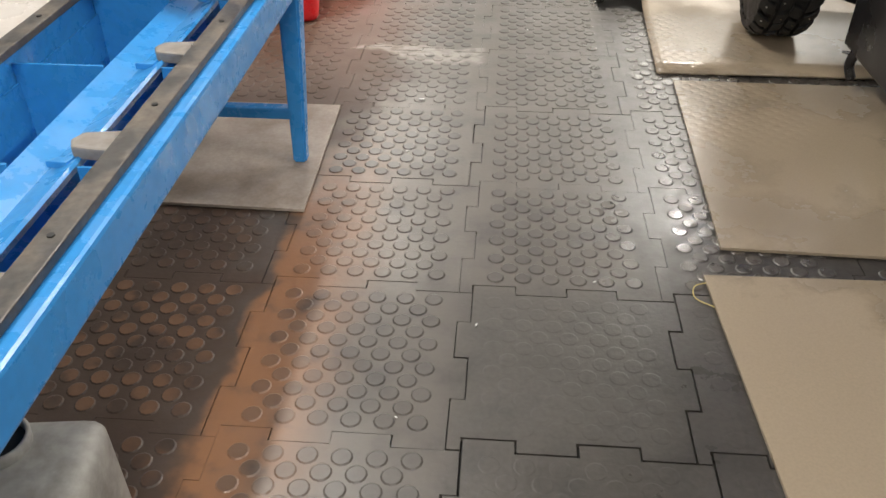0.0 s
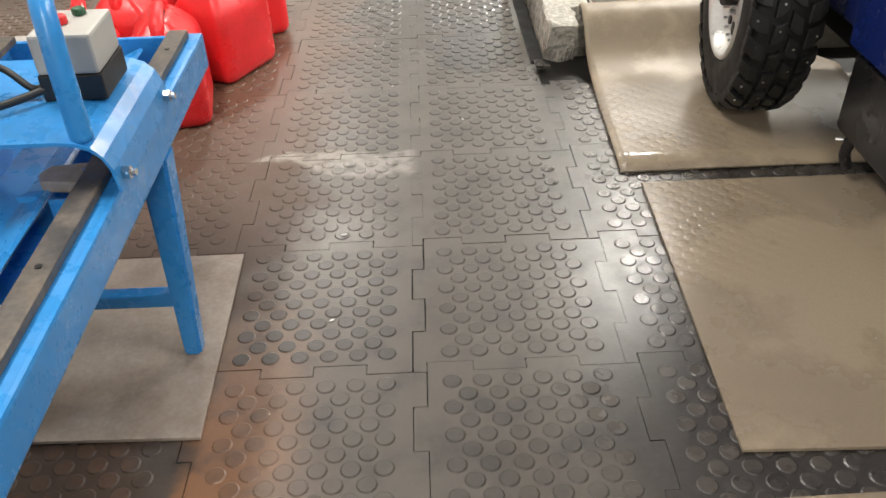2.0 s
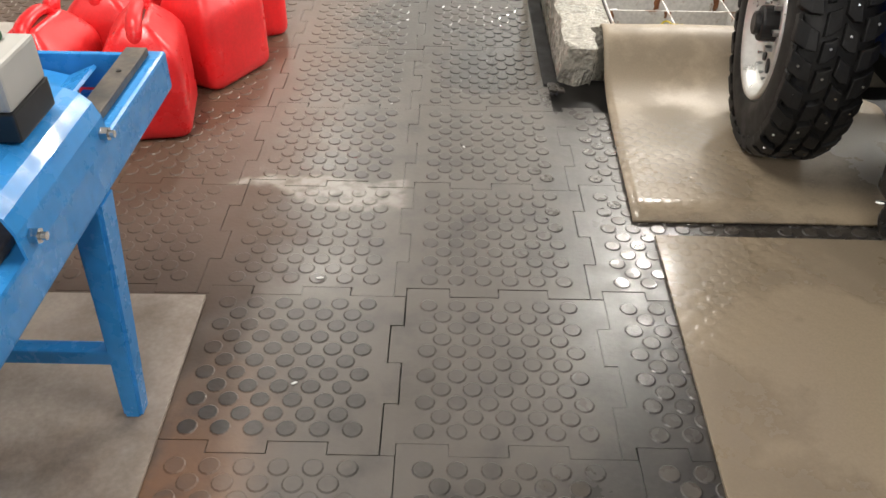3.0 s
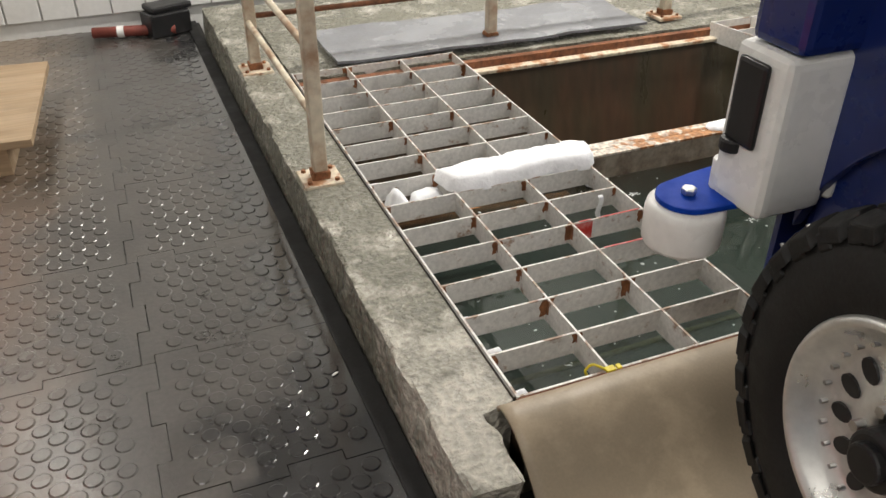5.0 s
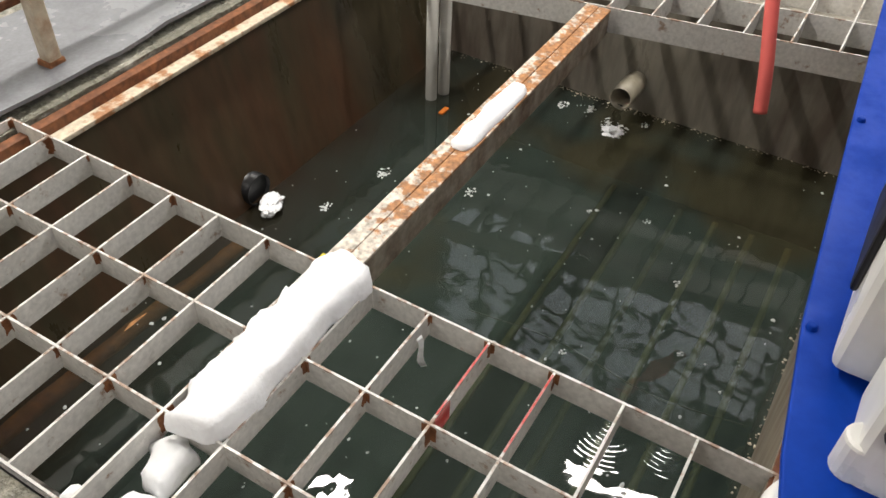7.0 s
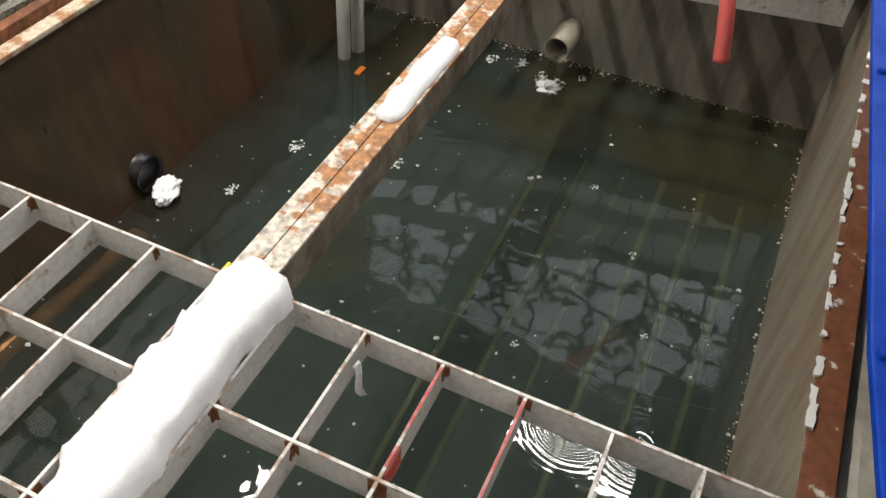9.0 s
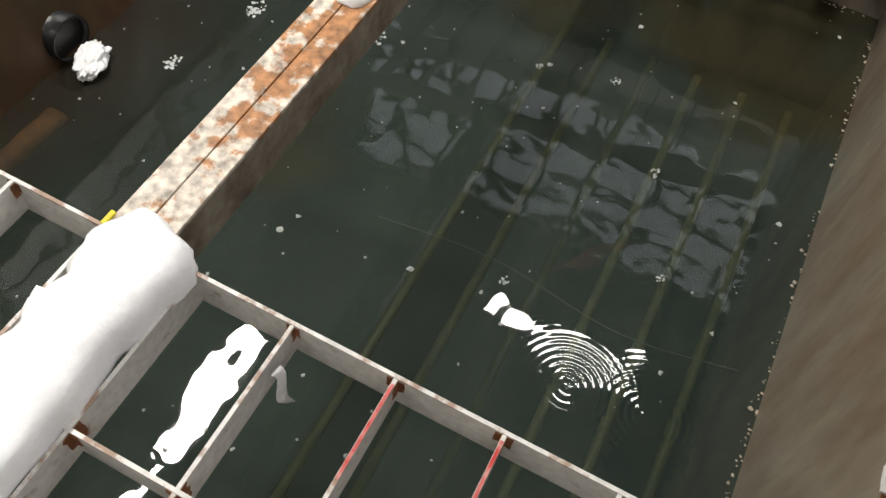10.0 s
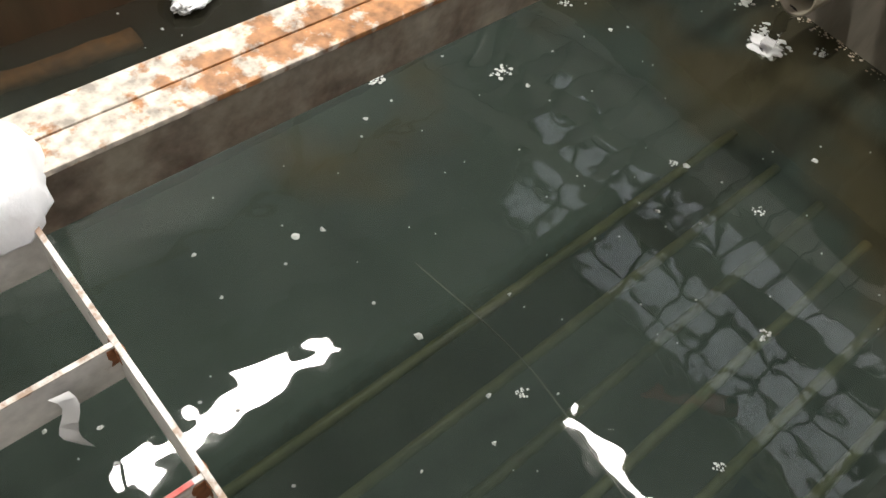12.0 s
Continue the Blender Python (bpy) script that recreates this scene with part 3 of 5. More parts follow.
tagged(link_mesh("kerb_south", rough_block(KX1 + 0.012, 5.85, 4.64, PY0 - 0.055, -0.1, 0.225, 0.04, 0.002, 5.0), CONCRETE),
       "damp concrete edge under the rubber sheet", "kerb", kind="structure")
tagged(link_mesh("kerb_north", slant(rough_block(KX1 + 0.012, 5.85, PY1 + 0.058, RY1 - 0.3, -0.1, TOP - 0.02, 0.05, 0.003, 8.0)), KERB),
       "damp concrete deck beyond the tank", "deck", kind="structure")
tagged(link_mesh("kerb_east", rough_block(PX1 + 0.05, 5.85, PY0, PY1 + 0.06, -0.1, TOP - 0.085, 0.06, 0.003, 9.0), CONCRETE),
       "damp concrete deck behind the tank", "deck", kind="structure")

tank = base("tank", "rust-streaked steel melting tank sunk in the floor", "tank", kind="structure")
part("tank_bottom", box(PX0 - 0.04, PX1 + 0.04, PY0 - 0.02, PY1 + 0.04, -1.0, -0.92), BED, tank)
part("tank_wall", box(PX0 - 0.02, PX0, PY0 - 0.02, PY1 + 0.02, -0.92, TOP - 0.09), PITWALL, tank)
part("tank_wall", box(PX1 + 0.03, PX1 + 0.048, PY0 - 0.02, PY1 + 0.02, -0.92, TOP - 0.086), PITWALL_E, tank, "grey steel tank wall")
part("tank_wall", box(PX0, PX1 + 0.028, PY0 - 0.018, PY0, -0.92, TOP - 0.019), PITWALL_S, tank, "tan scaled steel tank wall")
north = box(PX0, PX1 + 0.03, PY1, PY1 + 0.02, -0.92, TOP - 0.08)
for v in north.verts:                # the north wall leans into the tank
    v.co.y -= 0.26 * (TOP - 0.08 - v.co.z)
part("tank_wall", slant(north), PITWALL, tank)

bm = bmesh.new()
bmesh.ops.create_grid(bm, x_segments=2, y_segments=2, size=0.5)
bmesh.ops.transform(bm, matrix=Matrix.LocRotScale(((PX0 + PX1) / 2 + 0.014, (PY0 + PY1) / 2, WATERZ), None, (PX1 - PX0 + 0.066, PY1 - PY0 + 0.01, 1)), verts=bm.verts)
water = tagged(link_mesh("water", bm, WATER), "murky green melt water in the tank", "water", kind="structure")
water.visible_shadow = False

# room shell
tagged(link_mesh("wall_west", box(RX0 - 0.15, RX0, RY0, RY1, -0.1, CEIL + 0.6), WALL), "plain pale wall", "wall", kind="structure")
tagged(link_mesh("wall_south", box(RX0 - 0.15, RX1 + 0.15, RY0 - 0.15, RY0, -0.1, CEIL + 0.6), WALL), "plain pale wall", "wall", kind="structure")
tagged(link_mesh("wall_north", box(RX0 - 0.15, RX1 + 0.15, RY1, RY1 + 0.15, -0.1, CEIL + 0.6), WALL), "white panel wall", "wall", kind="structure")
WZ0, WZ1, WY0, WY1 = 2.55, 4.2, 3.4, 7.6
tagged(link_mesh("wall_east", join(box(RX1, RX1 + 0.15, RY0, WY0, -0.1, CEIL + 0.6), box(RX1, RX1 + 0.15, WY1, RY1, -0.1, CEIL + 0.6),
                                   box(RX1, RX1 + 0.15, WY0, WY1, -0.1, WZ0), box(RX1, RX1 + 0.15, WY0, WY1, WZ1, CEIL + 0.6)), WALL),
       "plain pale wall with a band of windows", "wall", kind="structure")
window = base("window_1", "band window with a grid of small panes", "window", kind="structure")
NP, NR = 10, 4
for i in range(NP + 1):
    yy = WY0 + (WY1 - WY0) * i / NP
    part("mullion", box(RX1 + 0.03, RX1 + 0.10, yy - 0.025, yy + 0.025, WZ0, WZ1), GREYCAST, window)
for j in range(NR + 1):
    zz = WZ0 + (WZ1 - WZ0) * j / NR
    for i in range(NP):
        y0, y1 = WY0 + (WY1 - WY0) * i / NP + 0.025, WY0 + (WY1 - WY0) * (i + 1) / NP - 0.025
        part("transom", box(RX1 + 0.035, RX1 + 0.095, y0, y1, zz - 0.02, zz + 0.02), GREYCAST, window)
        if j < NR:
            pane = part("pane", box(RX1 + 0.06, RX1 + 0.066, y0, y1, zz + 0.02, zz + (WZ1 - WZ0) / NR - 0.02), glass_m, window)
            pane.visible_shadow = False
tagged(link_mesh("ceiling", box(RX0 - 0.15, RX1 + 0.15, RY0 - 0.15, RY1 + 0.15, CEIL, CEIL + 0.1), CEILING), "plain pale board ceiling", "ceiling", kind="structure")

for lx, ly, ll, la in LAMPS_AND_FILL:
    lum = base("ceiling_light", "white strip light out of view, most of the set added as fill", "ceiling light", pose(lx, ly, LAMPZ, 0, 0, 0 if la == "x" else 90), "ceiling strip lights")
    part("housing", box(-ll / 2 - 0.04, ll / 2 + 0.04, -0.08, 0.08, -0.06, -0.002, 0.008), WHITEPAINT, lum)
    for s in (-0.4, 0.4):
        part("suspension_rod", cyl((s, 0, -0.01), (s, 0, CEIL - LAMPZ - 0.001), 0.005, n=8), STEEL, lum)
    for s in (-0.035, 0.035):
        part("tube", cyl((-ll / 2, s, -0.082), (ll / 2, s, -0.082), 0.016, n=10), lamp_m, lum, smooth=True)


# ---- the tank's gratings ----
GX = [1.3855, 1.596, 1.8135, 2.031]
GPITCH = 0.1345
GY = [4.75 + GPITCH * i for i in range(15)]
BAR_T, BAR_D = 0.005, 0.058


def rust_blot(x, y, z, r, seed):
    """Rust that has run down the bar faces from a welded joint."""
    across = box(x - r * 0.75 * (x > GX[0]), x + r * 0.75 * (x < GX[-1]), y - 0.0032, y + 0.0032, z - r * 2.0, z - 0.004)
    along = box(x - 0.0032, x + 0.0032, y - r * 0.6, y + r * 0.6, z - r * 1.7, z - 0.004)
    bm = bmesh.new()
    for piece in (across, along):
        bmesh.ops.subdivide_edges(piece, edges=piece.edges[:], cuts=3, use_grid_fill=True)
        for v in piece.verts:
            k = noise.noise(v.co * 90 + Vector((seed, 0, 0)))
            v.co.x = x + (v.co.x - x) * (1 + 0.5 * k)
            v.co.y = y + (v.co.y - y) * (1 + 0.15 * abs(k))
            v.co.z += r * 0.7 * noise.noise(v.co * 75 + Vector((0, seed, 0))) * (z - v.co.z) / (r * 2)
        bm = join(bm, piece)
    return bm


def grating(name, xs, ys, label, deep=BAR_D):
    g = base(name, label, "grating")
    for i, x in enumerate(xs):
        part("long_bar", box(x - BAR_T / 2, x + BAR_T / 2, ys[0] - 0.003, ys[-1] + 0.003, TOP - deep - 0.004, TOP), GALV, g)
    for j, y in enumerate(ys):
        for i in range(len(xs) - 1):
            part("cross_bar", box(xs[i] + BAR_T / 2, xs[i + 1] - BAR_T / 2, y - BAR_T / 2, y + BAR_T / 2, TOP - deep, TOP - 0.001), GALV, g)
    return g


near_grating = grating("floor_grating", GX, GY, "pale steel bar grating with rusty joints over the tank")
random.seed(4)
for x in GX:
    for y in GY:
        if random.random() < 0.75:
            part("rust_spot", rust_blot(x, y, TOP, random.choice((0.010, 0.014, 0.018, 0.024)), x * 31 + y * 17), RUSTSPOT, near_grating, "dark rust at a welded joint")
for x0, x1, y0, y1, z0, z1 in ((1.90, 2.02, 5.2855, 5.2895, TOP, TOP + 0.0015), (1.835, 1.87, 5.2855, 5.2895, TOP, TOP + 0.0015),
                               (1.83, 2.02, 5.1512, 5.1552, TOP, TOP + 0.0015), (1.825, 1.875, 5.2835, 5.285, TOP - 0.055, TOP - 0.004)):
    part("red_mark", box(x0, x1, y0, y1, z0, z1), REDPAINT, near_grating, "streak of red paint")
FX = [3.235 + 0.2155 * i for i in range(3)]
FY = [4.82 + GPITCH * i for i in range(14)]
far_grating = grating("floor_grating", FX, FY, "pale steel bar grating at the far edge of the tank", 0.078)
for ob in far_grating.children:          # it lies askew to the near one
    for v in ob.data.vertices:
        v.co.x += 0.18 * (6.62 - v.co.y)

frame_bars = base("grating_frame", "rusty steel angle frame that carries the grating", "frame")
part("angle", join(box(KX1 + 0.002, KX1 + 0.007, GY[0], GY[-1], TOP - 0.1, TOP + 0.001), box(KX1 + 0.007, GX[0] + 0.03, GY[0], GY[-1], TOP - 0.1, TOP - 0.09)), DARKSTEEL, frame_bars)
part("flange", box(KX1 + 0.008, PX1, 4.708, PY0 - 0.001, TOP - 0.016, TOP - 0.010, 0.002), REDRUST, frame_bars, "dark red rusty flange with flaking white paint")
part("upstand", box(KX1 + 0.008, GX[3] + 0.02, 4.738, 4.744, TOP - 0.009, TOP + 0.001), BROWNRUST, frame_bars)
paint = bmesh.new()
random.seed(8)
for i in range(46):
    x = 2.12 + 1.6 * random.random()
    w, d = random.uniform(0.006, 0.05), random.uniform(0.003, 0.010)
    paint = join(paint, box(x, x + w, PY0 - d, PY0 + 0.003, TOP - 0.0098, TOP - 0.0085 + 0.00012 * i))
bmesh.ops.subdivide_edges(paint, edges=paint.edges[:], cuts=2, use_grid_fill=True)
for v in paint.verts:
    v.co.x += 0.008 * noise.noise(v.co * 60)
    v.co.y += 0.005 * noise.noise(v.co * 75 + Vector((3, 0, 0)))
tagged(part("flaking_paint", paint, WHITEPAINT, frame_bars, "flaking white paint along the rim"), kind="stuff")

beam = base("tank_beam", "rusty painted steel beam across the tank", "beam")
for y0, y1 in ((5.609, 5.647), (5.649, 5.689)):
    bm = box(GX[3] + 0.004, 3.40, y0, y1, TOP - 0.008, TOP, 0.002)
    part("flange", bm, BEAMRUST, beam)
part("web", box(GX[3] + 0.004, 3.40, 5.611, 5.617, TOP - 0.085, TOP - 0.009), DARKWEB, beam)
part("web", box(GX[3] + 0.004, 3.40, 5.680, 5.686, TOP - 0.085, TOP - 0.009), DARKWEB, beam)

CREAM = material("flaking_cream_paint", (0.60, 0.52, 0.40), 0.5, grain=0.2, scale=60, stain=(0.34, 0.14, 0.05), stain_scale=16, stain_amount=0.9, bump=0.4, edge=(0.50, 0.60))
ledge = base("tank_ledge", "flaking rusty steel angle along the tank edge", "ledge")
bm = box(KX1 + 0.02, PX1 + 0.03, PY1 - 0.02, PY1 + 0.022, TOP - 0.075, TOP - 0.06, 0.004)
part("lower_lip", slant(bm), CREAM, ledge)
part("upright", slant(box(KX1 + 0.02, PX1 + 0.03, PY1 + 0.024, PY1 + 0.055, TOP - 0.16, TOP - 0.032, 0.003)), BROWNRUST, ledge, "brown rusty upright of the edge angle")


# ---- snow ----
def snow_lump(name, x0, x1, y0, y1, z0, h, label, seed, ragged=0.03):
    nx, ny = max(int((x1 - x0) / 0.012), 4), max(int((y1 - y0) / 0.012), 4)
    bm = bmesh.new()
    top, bot = {}, {}
    for i in range(nx + 1):
        for j in range(ny + 1):
            u, v = i / nx, j / ny
            cu, cv = 2 * u - 1, 2 * v - 1
            x = (x0 + x1) / 2 + (x1 - x0) / 2 * cu * (1 - 0.06 * cv ** 6)          # rounded plan
            y = (y0 + y1) / 2 + (y1 - y0) / 2 * cv * (1 - 0.30 * abs(cu) ** (2.0 * (x1 - x0) / (y1 - y0) + 3))
            p = Vector((x * 14, y * 14, seed))
            edge = min(u * (x1 - x0), (1 - u) * (x1 - x0), v * (y1 - y0), (1 - v) * (y1 - y0))
            dome = min(1.0, edge / 0.022) ** 0.4
            x += (ragged * noise.noise(p * 0.8 + Vector((5, 0, 0))) + 0.3 * ragged * noise.noise(p * 2.9)) * (2 * abs(u - 0.5)) ** 4
            y += (ragged * noise.noise(p * 1.1 + Vector((0, 7, 0))) + 0.35 * ragged * noise.noise(p * 3.3)) * (2 * abs(v - 0.5)) ** 3 * (1.6 if v > 0.5 else 0.6)
            hh = h * dome * (0.92 + 0.16 * noise.noise(p * 0.45)) + 0.005 * noise.noise(p * 1.5) + 0.003 * noise.noise(p * 3.9)
            if x1 - x0 < 0.1:                 # small clots are craggy
                hh *= 0.78 + 0.55 * noise.noise(p * 0.7 + Vector((0, 0, 3))) + 0.3 * noise.noise(p * 2.1)
            if h > 0.05 and v > 0.72:
                hh += 0.018 * max(0.0, noise.noise(Vector((x * 30, 2.0, seed)))) * dome
            top[i, j] = bm.verts.new((x, y, z0 + max(hh, 0.002)))
            bot[i, j] = bm.verts.new((x, y, z0))
    for i in range(nx):
        for j in range(ny):
            bm.faces.new((top[i, j], top[i + 1, j], top[i + 1, j + 1], top[i, j + 1]))
            bm.faces.new((bot[i, j], bot[i, j + 1], bot[i + 1, j + 1], bot[i + 1, j]))
    for i in range(nx):
        bm.faces.new((top[i, 0], bot[i, 0], bot[i + 1, 0], top[i + 1, 0]))
        bm.faces.new((top[i, ny], top[i + 1, ny], bot[i + 1, ny], bot[i, ny]))
    for j in range(ny):
        bm.faces.new((top[0, j], top[0, j + 1], bot[0, j + 1], bot[0, j]))
        bm.faces.new((top[nx, j], bot[nx, j], bot[nx, j + 1], top[nx, j + 1]))
    return thing(name, bm, SNOW, label, "snow", smooth=True)


snow_lump("snow_bank", 1.572, 2.075, 5.553, 5.683, TOP - 0.006, 0.050, "thick bank of packed white snow on the grating", 1.3)
snow_lump("snow_lump", 1.402, 1.474, 5.562, 5.650, TOP - 0.06, 0.092, "small lump of white snow in the grating", 4.1, 0.045)
snow_lump("snow_lump", 1.478, 1.588, 5.590, 5.676, TOP - 0.058, 0.036, "thin melting snow in the grating", 7.7, 0.035)
for x0, x1, y0, y1, h in ((1.795, 1.845, 5.655, 5.690, 0.050), (1.895, 1.930, 5.655, 5.690, 0.058), (1.690, 1.722, 5.648, 5.676, 0.046)):
    snow_lump("snow_chunk", x0, x1, y0, y1, TOP - 0.004, h, "small upright chunk of snow behind the bank", x0 * 9, 0.012)
for j, dx, h in ((0, 0.042, 0.03), (1, 0.048, 0.034), (2, 0.034, 0.024), (3, 0.040, 0.028), (7, 0.045, 0.03), (9, 0.03, 0.02)):
    snow_lump("snow_clot", KX1 + 0.008, KX1 + 0.008 + dx, GY[j] + 0.004, GY[j] + 0.034, TOP - 0.030, h, "dirty clot of old snow beside a grating bar", j * 3.1, 0.012)
snow_lump("snow_strip", 2.52, 2.86, 5.614, 5.674, TOP + 0.0005, 0.02, "thin strip of snow remaining on the beam", 9.2, 0.008)


# ---- railing ----
def railing():
    r = base("railing", "cream painted pipe railing with rusty feet beside the tank", "railing")
    posts = [(1.268, 5.79), (1.272, 6.74), (2.25, 6.735), (3.11, 6.735)]
    for x, y in posts:
        zf = TOP - 0.012
        plate = part("base_plate", box(x - 0.058, x + 0.058, y - 0.058, y + 0.058, zf, zf + 0.016, 0.004), CREAM, r)
        for sx in (-0.04, 0.04):
            for sy in (-0.04, 0.04):
                part("bolt", cyl((x + sx, y + sy, zf + 0.014), (x + sx, y + sy, zf + 0.024), 0.007, n=6), RUSTSPOT, plate)
        part("post", box(x - 0.02, x + 0.02, y - 0.02, y + 0.02, zf + 0.016, 1.12, 0.004), RAILPAINT, r)
        part("weld_collar", rough_up(box(x - 0.026, x + 0.026, y - 0.026, y + 0.026, zf + 0.015, zf + 0.04, 0.005), 0.004, 80, x), RUSTSPOT, r, "rust bloom at the foot of the post")
    for h in (0.455, 0.65, 1.10):
        part("rail", tube([(1.262, 5.775, h), (1.262, 6.76, h - 0.01)], 0.0105, 10, 4), RAILPAINT, r, smooth=True)
        part("rail", tube([(1.30, 6.765, h), (3.9, 6.76, h)], 0.0105, 10, 4), BROWNRUST if h < 0.5 else RAILPAINT, r, smooth=True)
    return r


railing()


# ---- rubber sheets ----
def sheet(name, outline, label, z=0.001, th=0.010, group="tan rubber sheets on the floor", mat=MAT):
    return thing(name, prism(outline, z + 0.003, z + 0.003 + th, 0.0015), mat, label, "rubber sheet", group)


sheet("rubber_sheet", [(1.381, 1.1), (1.304, 2.557), (2.5, 2.575), (2.6, 1.1)], "tan rubber sheet lying beside a frayed yellow thread")
sheet("rubber_sheet", [(1.372, 2.682), (1.402, 3.757), (2.9, 3.74), (2.9, 2.64)], "tan rubber sheet with damp patches on the floor")
sheet("rubber_sheet", [(-0.42, 2.80), (-0.42, 3.46), (0.188, 3.462), (0.198, 2.785)], "dull grey-tan rubber sheet under the bench leg", mat=DULLMAT)


# Added sheet for a pale area of unknown make behind the bench.
sheet("rubber_sheet", [(-2.7, 3.2), (-2.7, 5.2), (-0.95, 5.2), (-0.9, 3.2)], "pale sheet standing in for something pale behind the bench", mat=PALEMAT)


def curled_sheet():
    """Lies flat under the wheel, then climbs over the concrete edge to the grating and curls at its end."""
    prof = [(3.83, 0.006), (4.28, 0.006), (4.44, 0.009), (4.54, 0.017), (4.61, 0.032), (4.66, 0.054), (4.705, 0.087), (4.74, 0.120), (4.775, 0.150), (4.805, 0.170), (4.838, 0.180), (4.866, 0.180), (4.882, 0.174), (4.886, 0.164)]
    fine = []
    for (y0, z0), (y1, z1) in zip(prof, prof[1:]):
        for k in range(4):
            fine.append((y0 + (y1 - y0) * k / 4, z0 + (z1 - z0) * k / 4))
    fine.append(prof[-1])
    for _ in range(3):
        fine = [fine[0]] + [((a[0] + 2 * b[0] + c[0]) / 4, (a[1] + 2 * b[1] + c[1]) / 4) for a, b, c in zip(fine, fine[1:], fine[2:])] + [fine[-1]]
    bm = bmesh.new()
    nx = 30
    rows = []
    for i, (y, z) in enumerate(fine):
        a, c = fine[max(i - 1, 0)], fine[min(i + 1, len(fine) - 1)]
        d = Vector((0, c[0] - a[0], c[1] - a[1])).normalized()
        nrm = Vector((0, -d.z, d.y))
        row = []
        for j in range(nx + 1):
            x0 = 1.352 + 0.030 * min(1, (y - 3.83) / 0.8)
            x1 = 2.36 - 0.26 * min(max((y - 4.55) / 0.2, 0.0), 1.0)
            x = x0 + (x1 - x0) * j / nx
            p = Vector((x, y, z + 0.003 * noise.noise(Vector((x * 4, y * 4, 1)))))
            row.append((bm.verts.new(p + nrm * 0.010), bm.verts.new(p)))
        rows.append(row)
    for a, b in zip(rows, rows[1:]):
        for j in range(nx):
            bm.faces.new((a[j][0], a[j + 1][0], b[j + 1][0], b[j][0]))
            bm.faces.new((a[j][1], b[j][1], b[j + 1][1], a[j + 1][1]))
        bm.faces.new((a[0][0], b[0][0], b[0][1], a[0][1]))
        bm.faces.new((a[nx][0], a[nx][1], b[nx][1], b[nx][0]))
    for row, flip in ((rows[0], False), (rows[-1], True)):
        for j in range(nx):
            q = (row[j][0], row[j][1], row[j + 1][1], row[j + 1][0])
            bm.faces.new(q[::-1] if flip else q)
    bmesh.ops.recalc_face_normals(bm, faces=bm.faces)
    return thing("rubber_sheet", bm, MAT, "wet tan rubber sheet curling up over the tank edge", "rubber sheet", "tan rubber sheets on the floor", smooth=True)


curled_sheet()
grey = box(1.57, 2.95, 6.655, 7.06, TOP - 0.010, TOP + 0.001)
bmesh.ops.subdivide_edges(grey, edges=grey.edges[:], cuts=14, use_grid_fill=True)
for v in grey.verts:
    v.co.z += 0.012 + 0.011 * noise.noise(Vector((v.co.x * 5, v.co.y * 4, 2.0)))
    v.co.y += 0.02 * noise.noise(Vector((v.co.x * 4, 3.0, v.co.y)))
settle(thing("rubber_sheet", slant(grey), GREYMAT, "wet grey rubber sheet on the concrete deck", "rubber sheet"))


